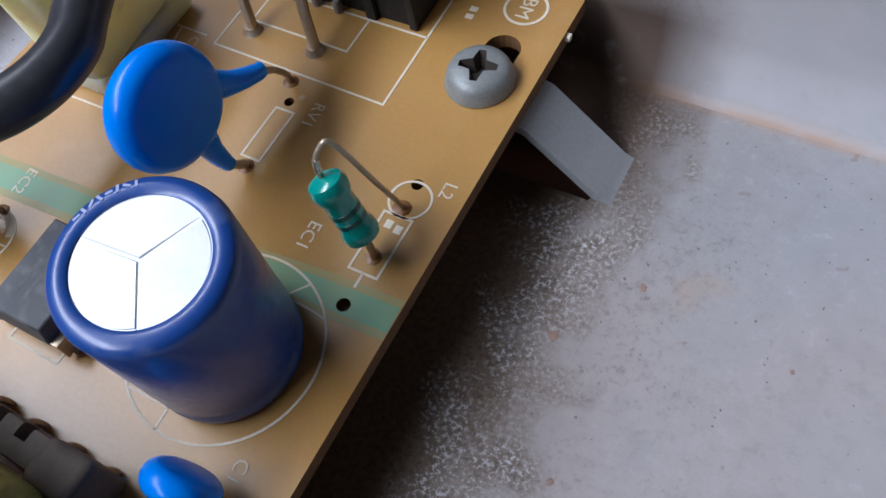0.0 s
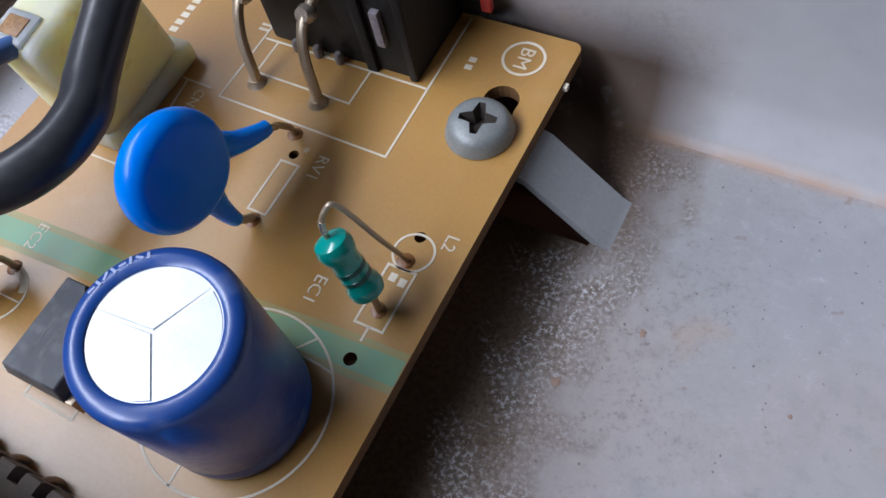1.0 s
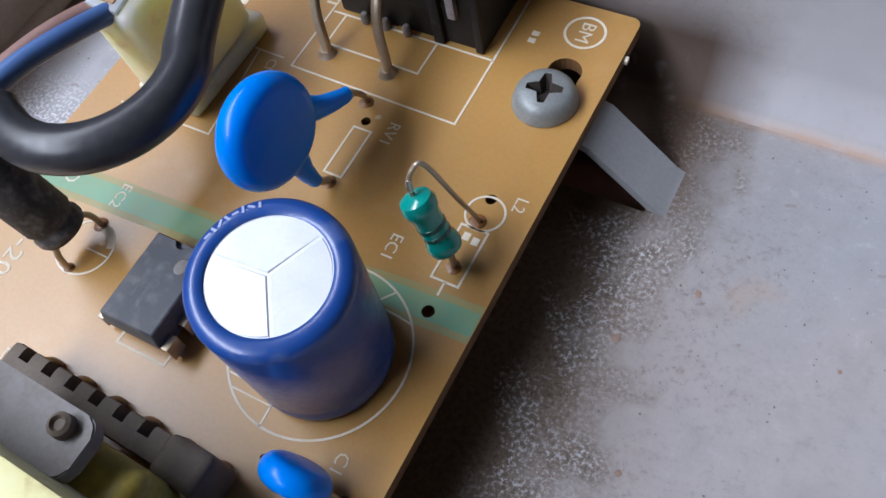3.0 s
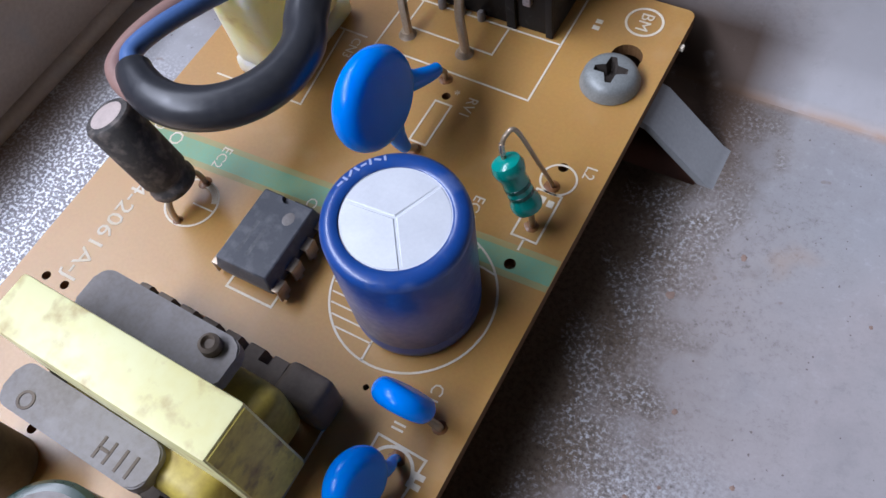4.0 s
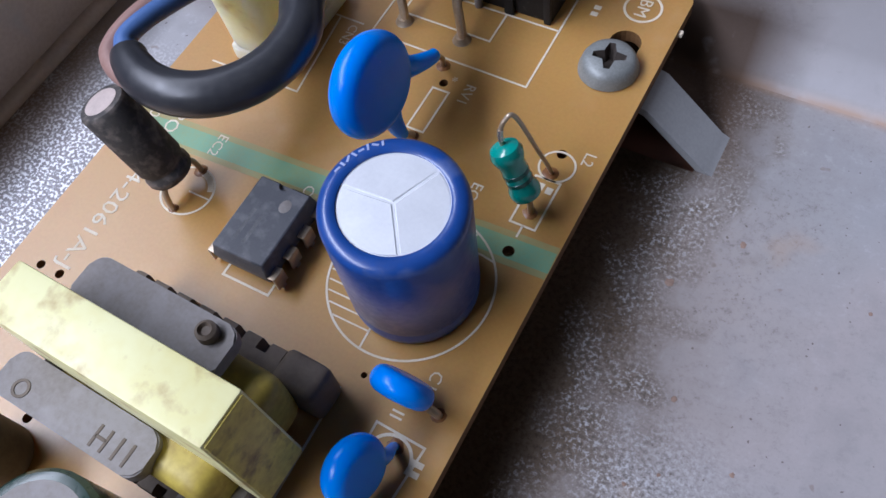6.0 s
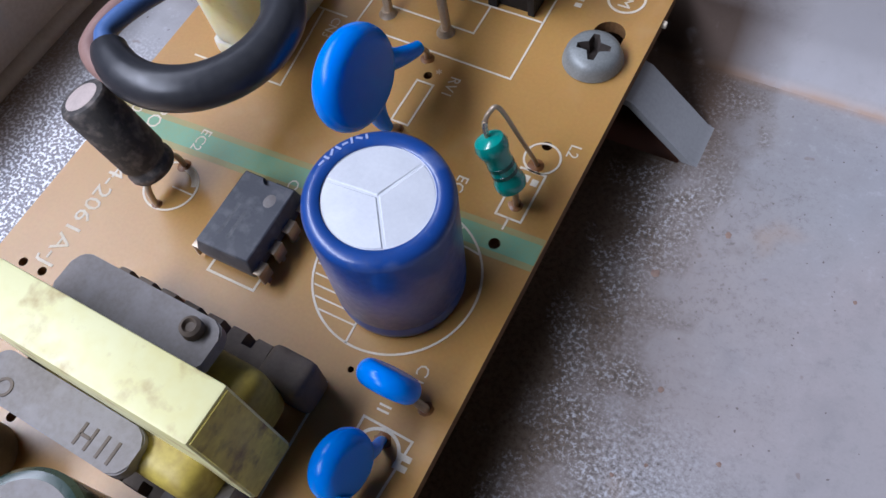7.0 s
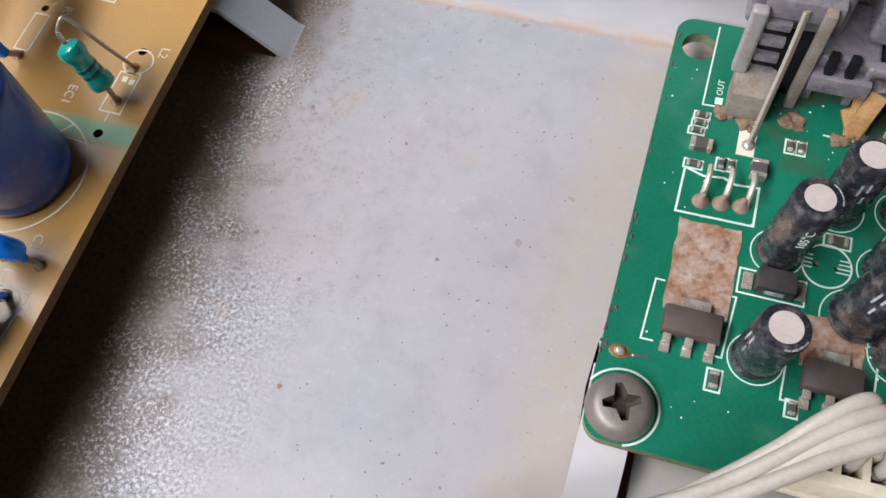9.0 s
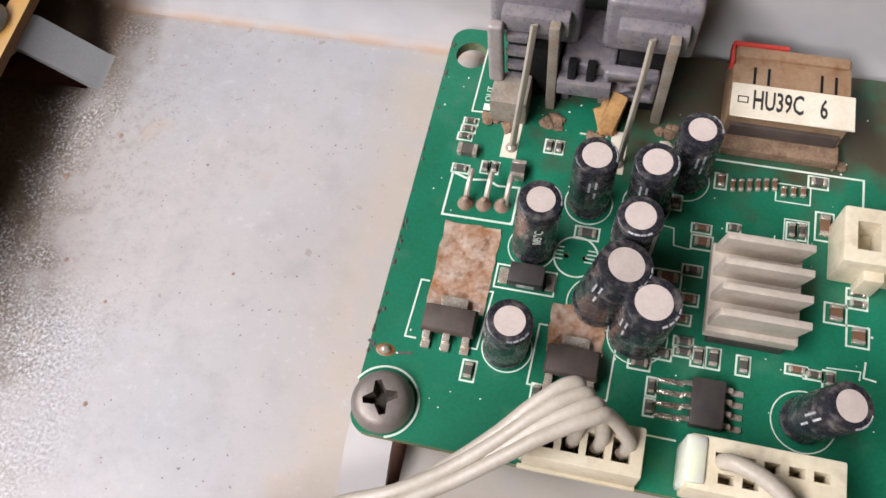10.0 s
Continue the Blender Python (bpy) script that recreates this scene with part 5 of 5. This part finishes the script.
def soic():
    t = thing("integrated_circuit", "black eight-pin surface-mount chip", "chip", (94.6, -28.9, G))
    part("chip_body", box(-1.5, 1.9, -2.6, 2.6, 0.15, 1.6, 0.15), M_CHIP_DARK, t)
    for s in (-1, 1):
        for k in range(4):
            y = -1.95 + k * 1.3
            b = box(1.85, 2.6, y - 0.28, y + 0.28, 0.7, 0.9, 0.05)
            b = box(2.5, 2.75, y - 0.28, y + 0.28, 0.05, 0.88, 0.05, bm=b)
            b = box(2.6, 4.0, y - 0.32, y + 0.32, 0.0, 0.2, 0.05, bm=b)
            if s < 0:
                bmesh.ops.scale(b, vec=(-1, 1, 1), verts=b.verts)
                bmesh.ops.translate(b, vec=(0.4, 0, 0), verts=b.verts)
                lathe([(0.5, 0.0), (0.42, 0.25), (0.2, 0.42), (0, 0.45)], 10, Matrix.Translation((-4.0, y, 0)) @ Matrix.Diagonal((2.4, 0.75, 1, 1)), b)
            part("pin", b, M_SOLDER_BRIGHT if s < 0 else M_SOLDER, t)


soic()


def surface_parts():
    def chip(x, y, w=1.9, d=1.0, upright=False, tan=False, frame=True, name="chip_resistor", h=0.55):
        t = thing(name, ("tan" if tan else "dark") + " surface-mount chip " + ("in a printed frame" if frame else "soldered to the green board"), "chip part", (x, y, G), group="surface-mount parts", turn=(0, 0, 90 if upright else 0))
        part("chip_body", box(-w * 0.3, w * 0.3, -d / 2, d / 2, 0.02, h, 0.06, 1), M_SMD_TAN if tan else M_SMD, t)
        for s in (-1, 1):
            part("end_cap", box(s * w * 0.4 - w * 0.12, s * w * 0.4 + w * 0.12, -d / 2 - 0.03, d / 2 + 0.03, -0.01, h + 0.02, 0.06, 1), M_SOLDER, t)
        if frame:
            part("printed_frame", ribbon(rect(-w * 0.70, w * 0.70, -d * 0.9, d * 0.9), 0.21, -0.008, True, 0.04), M_PALE_INK, t, smooth=False)

    for x, y in ((62.9, 1.9), (62.8, 0.75), (62.6, -0.4)):
        chip(x, y, 1.3, 0.55)
    chip(63.4, -2.5, 2.4, 1.4, frame=False, h=1.0)
    chip(63.0, -5.0, 1.5, 0.65)
    chip(66.0, -4.3, 1.2, 0.6, True)
    chip(67.1, -4.2, 1.2, 0.6, True)
    chip(70.1, -4.4, 2.2, 1.7, True, frame=False, h=1.3)
    for x in (73.2, 74.4):
        chip(x, 0.0, 1.35, 0.6, True)
    chip(69.2, -30.0, 1.7, 0.85, True)
    chip(77.0, -30.9, 1.3, 0.7, True)
    chip(79.5, -11.0, 2.0, 0.9)
    # round the upright capacitors
    chip(89.1, -5.1, 1.4, 0.8, True)
    chip(89.2, -15.0, 2.3, 1.2, tan=True)
    chip(91.9, -13.5, 1.6, 0.75)
    chip(91.8, -17.1, 1.6, 0.8, tan=True)
    chip(91.2, -19.6, 1.6, 0.7, tan=True)
    chip(92.4, -8.0, 1.6, 0.65, tan=True)
    chip(92.6, -9.8, 1.7, 1.0, tan=True)
    chip(96.0, -7.3, 1.1, 0.65)
    # below the labelled module
    chip(94.0, -1.3, 1.5, 0.75, True, tan=True)
    for k in range(6):
        chip(95.4 + k * 0.95, -1.75 + k * 0.18, 1.5, 0.5, True, tan=True, frame=False)
    for x in (101.2, 102.3, 103.4):
        chip(x, -1.6 + (x - 101.2) * 0.15, 1.2, 0.55, True, tan=True, frame=False)
    chip(105.1, 0.4, 1.6, 0.9)
    chip(102.4, -6.5, 1.6, 0.6, True)
    chip(103.5, -6.4, 1.6, 0.6, True)
    chip(106.0, -5.3, 2.6, 1.1, True, tan=True)
    chip(108.2, -4.6, 1.4, 0.7, True)
    # beside the heatsink
    chip(107.6, -15.8, 1.7, 1.3, True, tan=True)
    chip(109.8, -13.0, 1.6, 0.6)
    chip(109.8, -14.3, 1.6, 0.6)
    chip(110.0, -18.1, 1.7, 1.3, True, tan=True)
    chip(103.8, -23.1, 1.6, 0.6, tan=True)
    chip(105.6, -23.3, 1.4, 0.6)
    chip(107.2, -23.5, 1.4, 0.7, True)
    # above the eight-pin chip
    chip(87.4, -25.5, 1.7, 0.85)
    chip(89.5, -24.0, 1.7, 0.75)
    chip(91.8, -22.2, 1.5, 0.6)
    chip(91.9, -23.4, 1.5, 0.6)
    chip(93.5, -23.6, 1.6, 0.8, True)
    chip(95.1, -23.5, 1.7, 0.85, True)
    chip(98.3, -23.7, 1.6, 0.8, True)
    chip(89.0, -27.9, 1.5, 0.6, True)
    chip(89.0, -30.2, 1.4, 0.6, True)


surface_parts()


def heatsink():
    t = thing("heatsink", "pale grey finned heatsink over a chip", "heatsink", (98.0, -17.3, G))
    part("base_plate", box(-4.6, 5.0, -4.3, 6.2, 1.6, 3.3, 0.15), M_HEATSINK, t)
    part("chip_body", box(-4.0, 4.0, -4.4, 5.0, 0.0, 1.6, 0.1), M_CHIP_DARK, t)
    for k in range(4):
        y = -3.25 + k * 2.92
        b = box(-4.4, 5.2, y - 0.42, y + 0.42, 2.9, 7.5, 0.14)
        for v in b.verts:
            if v.co.z > 6 and v.co.x < 0:
                v.co.x += 0.5
            if v.co.z < 4 and v.co.x > 0:
                v.co.x -= 0.9
            if v.co.z > 6:
                v.co.y -= 0.25
        part("fin", b, M_HEATSINK, t)


heatsink()


def wire_connector():
    t = thing("wire_connector", "cream nylon connector with four white wires plugged in", "connector", (82.6, -36.4, G))
    shell = part("shell", box(-5.9, 5.9, -2.6, 2.5, 0, 5.9, 0.3), M_OFFWHITE, t)
    cut = None
    for k in range(4):
        cut = box(-4.7 + k * 2.5, -2.9 + k * 2.5, -1.4, 1.0, 2.0, 8.0, bm=cut)
    drilled(shell, cut)
    for k in range(4):
        part("contact", tube([(-3.8 + k * 2.5, -0.3, 1.8), (-3.8 + k * 2.5, -0.2, 4.6)], 0.55, 8, 3), M_SOLDER, t)
    part("foot_lip", box(-6.3, 5.9, -2.95, -2.5, -0.02, 0.9, 0.1), M_OFFWHITE, t)
    part("end_latch", box(-6.3, -5.6, -2.2, 2.4, 0.2, 5.0, 0.3), M_CREAM, t, "yellowed end of the shell")
    w = thing("wire_bundle", "bundle of four white insulated wires arching off the board", "wires", (82.6, -36.4, G))
    for k in range(4):
        x = -3.8 + k * 2.5
        dy, dz = ((0.0, 0.0), (-0.3, 1.35), (-1.45, -0.1), (-1.7, 1.3))[k]
        part("wire", tube([(x, -0.2, 2.6), (x + 0.3 + 0.1 * k, 0.6, 6.2), (-1.4 + 1.1 * k, 4.0 - 0.7 * k, 9.9), (-2.7 + 1.0 * k, 3.9 - 0.9 * k, 10.8), (-5.6 + 0.5 * k, 1.5 - 0.95 * k, 9.7 + 0.2 * dz), (-8.6 + 0.2 * k, -1.5 - 0.85 * k, 7.9 + 0.4 * dz), (-12.6, -4.9 - 0.75 * k, 6.0 + 0.6 * dz), (-17.4, -8.3 + 0.9 * dy, 4.5 + 0.9 * dz), (-24.0, -10.9 + dy, 2.6 + dz), (-34.0, -16.4 + dy, 0.4 + dz), (-50.0, -26.4 + 1.3 * dy, -3.9 + dz)], 0.74, 14, 8), M_WHITE_WIRE, w)


wire_connector()


def long_connector():
    t = thing("pin_connector", "off-white two-row connector with one white wire", "connector", (100.1, -36.0, G))
    shell = part("shell", box(-7.3, 7.4, -2.9, 2.6, 0, 6.0, 0.35), M_OFFWHITE, t)
    cut = None
    for j in range(2):
        for k in range(5):
            if j == 1 or k < 2:
                cut = box(-4.9 + k * 2.3 + 0.4 * (1 - j), -3.4 + k * 2.3 + 0.4 * (1 - j), -1.9 + j * 2.0, -0.9 + j * 2.0, 3.0, 8.0, bm=cut)
    drilled(shell, cut)
    part("end_latch", box(-7.8, -5.7, -2.4, 2.4, 0.1, 6.4, 0.5), M_CREAM, t, "yellowed end of the shell")
    w = thing("white_wire", "single white insulated wire from the long connector", "wire", (100.1, -36.0, G))
    part("wire", tube([(-4.1, 0.2, 3.6), (-4.0, 0.2, 6.4), (-2.6, -0.2, 7.6), (-0.2, -1.2, 7.8), (2.2, -3.0, 7.2), (5.0, -7.0, 5.6), (8.0, -14.0, 3.0), (11.0, -30.0, -3.2)], 0.85, 14, 8), M_WHITE_WIRE, w)


long_connector()


def side_connector():
    t = thing("pin_connector", "cream nylon connector beside the heatsink", "connector", (110.0, -8.6, G))
    shell = part("shell", box(-3.6, 4.4, -3.4, 3.4, 0, 5.8, 0.4), M_OFFWHITE, t)
    drilled(shell, box(-2.2, 0.2, -1.8, 1.6, 2.5, 8))
    part("latch", box(-1.0, 1.2, -4.6, -3.3, 0.0, 4.2, 0.3), M_OFFWHITE, t)


side_connector()


def audio_socket(x, label, foot=True):
    t = thing("audio_socket", label, "socket", (x, 9.7, G), group="rear sockets")
    part("barrel_block", box(-5.2, 5.2, -1.2, 9.4, 9.2, 17.6, 0.8, 3), M_JACK, t, "purple-grey moulded housing")
    part("rear_ledge", box(-3.6, 4.2, -3.0, -1.0, 12.6, 15.4, 0.4), M_JACK, t)
    part("inner_block", box(-3.0, 3.4, -2.6, 6.0, 0.1, 9.4, 0.3), M_BLACK, t)
    if foot:
        for z in (3.4, 6.0, 8.6, 11.2):
            part("rib", box(-3.0, -0.4, -3.4, -2.5, z, z + 1.1, 0.15), M_JACK, t)
        part("post", box(-5.0, -3.2, -4.2, -2.8, 4.2, 14.4, 0.45, 3), M_JACK_PALE, t, "pale lilac-grey dusty post")
    else:
        block = part("hole_block", box(-4.4, 2.0, -4.0, -2.4, 3.4, 8.6, 0.5, 3), M_JACK, t, "dusty moulding with two dark round holes")
        drilled(block, lathe([(1.0, -5.0), (1.0, -2.9)], 20, Matrix.Translation((-2.7, 0, 6.2)) @ Matrix.Rotation(radians(-90), 4, "X"), lathe([(0.9, -5.0), (0.9, -2.9)], 20, Matrix.Translation((0.4, 0, 5.8)) @ Matrix.Rotation(radians(-90), 4, "X"))))
    part("post", box(2.1, 3.3, -4.4, -3.0, 0.0, 15.6, 0.25), M_POST, t, "grey dusty post")
    if foot:
        part("foot", box(-4.4, 0.2, -7.2, -2.6, 0.0, 4.4, 0.35), M_POST, t, "dusty socket foot")
    part("contact_strip", tube([(0.3, -3.4, 14.8), (0.0, -5.6, 10.6), (-0.5, -8.4, 5.0), (-0.9, -10.6, 0.2)], 0.55, 8, 6, flat=0.5), M_STRIP, t, "thin tinned contact strip")
    part("strip_pad", box(-2.2, -0.2, -12.2, -6.2, -0.01, 0.06), M_PAPER, t, "white printed patch", smooth=False)
    part("solder", lathe([(0.8, 0), (0.6, 0.4), (0, 0.7)], 12, Matrix.Translation((-1.0, -10.7, 0))), M_SOLDER, t)
    return t


audio_socket(69.6, "purple-grey audio socket with dusty ribs at the rear wall")
audio_socket(82.7, "purple-grey audio socket beside a flake of dried glue", False)


def socket_bridge():
    t = thing("socket_frame", "grey plastic frame between the two sockets", "socket frame", (76.2, 9.0, G))
    part("bar", box(-3.2, 3.2, -4.2, -1.4, 4.4, 6.8, 0.3), M_JACK, t)
    part("hood", box(-3.0, 3.4, -2.6, 6.0, 6.6, 8.6, 0.6, 3), M_JACK, t)
    for x in (-1.6, 0.6):
        part("tooth", box(x - 0.5, x + 0.5, -3.6, -2.2, 6.4, 9.4, 0.25), M_BLACK, t, "dark moulded tooth")
    part("hood_leg", box(-2.8, -1.8, -1.8, 4.0, 0.0, 4.6, 0.2), M_JACK, t)
    part("hood_leg", box(1.8, 2.8, -1.8, 4.0, 0.0, 4.6, 0.2), M_JACK, t)
    f = thing("glue_flake", "torn brown flake of dried glue on the board", "glue flake", (79.8, 3.4, G))
    b = bmesh.new()
    rnd = random.Random(11)
    for k in range(3):
        m = Matrix.Rotation(radians(-24 + 26 * k), 4, "Z") @ Matrix.Rotation(radians(62 - 16 * k), 4, "X")
        box(-1.0 - 0.1 * k, 1.0, -0.6, 5.2 - 1.2 * k, -0.02, 0.35, 0.1, 1, b, m)
    for v in b.verts:
        v.co += Vector((rnd.uniform(-0.15, 0.15), rnd.uniform(-0.15, 0.15), rnd.uniform(-0.08, 0.15)))
    low = min(v.co.z for v in b.verts)
    for v in b.verts:
        v.co.z -= low
    part("flake", b, M_FLAKE, f)
    g = thing("paper_scrap", "small crumpled pinkish scrap lying on the board", "scrap", (87.2, 1.8, G))
    b = lathe([(0.9, 0), (1.1, 0.5), (0.8, 1.0), (0.2, 1.2), (0, 1.2)], 8)
    for v in b.verts:
        v.co += Vector((rnd.uniform(-0.25, 0.25), rnd.uniform(-0.25, 0.25), 0))
    part("scrap", b, M_PAPER, g)


socket_bridge()


def dirt_clumps():
    rnd = random.Random(21)
    for x, y, w in ((65.0, 2.9, 1.3), (68.0, 1.8, 1.1), (73.2, 3.6, 1.3), (78.4, 2.2, 1.2), (86.4, 4.4, 1.4), (106.8, 3.2, 1.5)):
        t = thing("dirt_clump", "small brown clump of dried dirt on the board", "dirt", (x, y, G), group="dirt clumps")
        for k in range(6):
            q = rnd.uniform(0.35, 0.7)
            b = lathe([(q, -0.05), (q * 1.05, q * 0.4), (q * 0.6, q * 0.9), (0, q)], 7, Matrix.Translation((rnd.gauss(0, w * 0.42), rnd.gauss(0, w * 0.3), 0)) @ Matrix.Rotation(rnd.uniform(0, 6), 4, "Z") @ Matrix.Diagonal((rnd.uniform(0.8, 2.0), 1, rnd.uniform(0.35, 0.8), 1)))
            for v in b.verts:
                if v.co.z > 0:
                    v.co += Vector((rnd.uniform(-0.2, 0.2), rnd.uniform(-0.2, 0.2), rnd.uniform(-0.03, 0.12)))
            part("crumb", b, M_DIRT, t, smooth=False)


dirt_clumps()


def labelled_module():
    t = thing("labelled_module", "brown-beige module with a white label reading HU39C 6", "module", (99.8, 10.3, G))
    part("case", box(-6.6, 6.9, -5.4, 4.0, 0.0, 5.6, 0.3), M_BEIGE, t)
    part("front_shade", box(-6.0, 6.4, -5.9, -5.3, 0.6, 3.6, 0.15), M_CHIP_BROWN, t, "dark front of the module")
    part("front_foot", box(-6.4, 7.0, -7.9, -5.4, 0.0, 1.6, 0.3), M_DIRT, t, "dirt-caked front foot")
    paper = part("label", box(-6.5, 7.4, -6.0, -1.3, 5.5, 5.72, 0.08, 1), M_PAPER, t, "white paper label")
    lettering("HU39C", 3.7, Matrix.Translation((-1.2, -3.6, 5.74)) @ Matrix.Diagonal((0.50, 1.0, 1, 1)), M_INK, paper, "label_text", bold=0.06)
    lettering("6", 3.7, Matrix.Translation((3.9, -3.7, 5.74)) @ Matrix.Diagonal((0.50, 1.0, 1, 1)), M_INK, paper, "label_text", bold=0.06)
    part("label_mark", ribbon(rect(-5.7, -4.6, -4.0, -3.2), 0.14, 5.72, True, 0.03), M_INK, paper, smooth=False)
    for x in (-4.2, -2.6, 3.4, 5.0):
        part("slot", box(x, x + 0.3, -1.2, 1.2, 5.5, 5.66), M_BLACK, t, smooth=False)
    part("rear_cap", box(-6.2, 6.6, 2.4, 3.9, 5.4, 6.0, 0.3), M_BEIGE, t)
    part("red_edge", box(-7.0, -6.55, 1.2, 4.2, 4.6, 6.0, 0.15), M_RED, t, "red plastic edge")
    part("red_edge", box(-6.9, -0.4, 3.9, 4.4, 5.4, 6.2, 0.15), M_RED, t, "red plastic edge")


labelled_module()
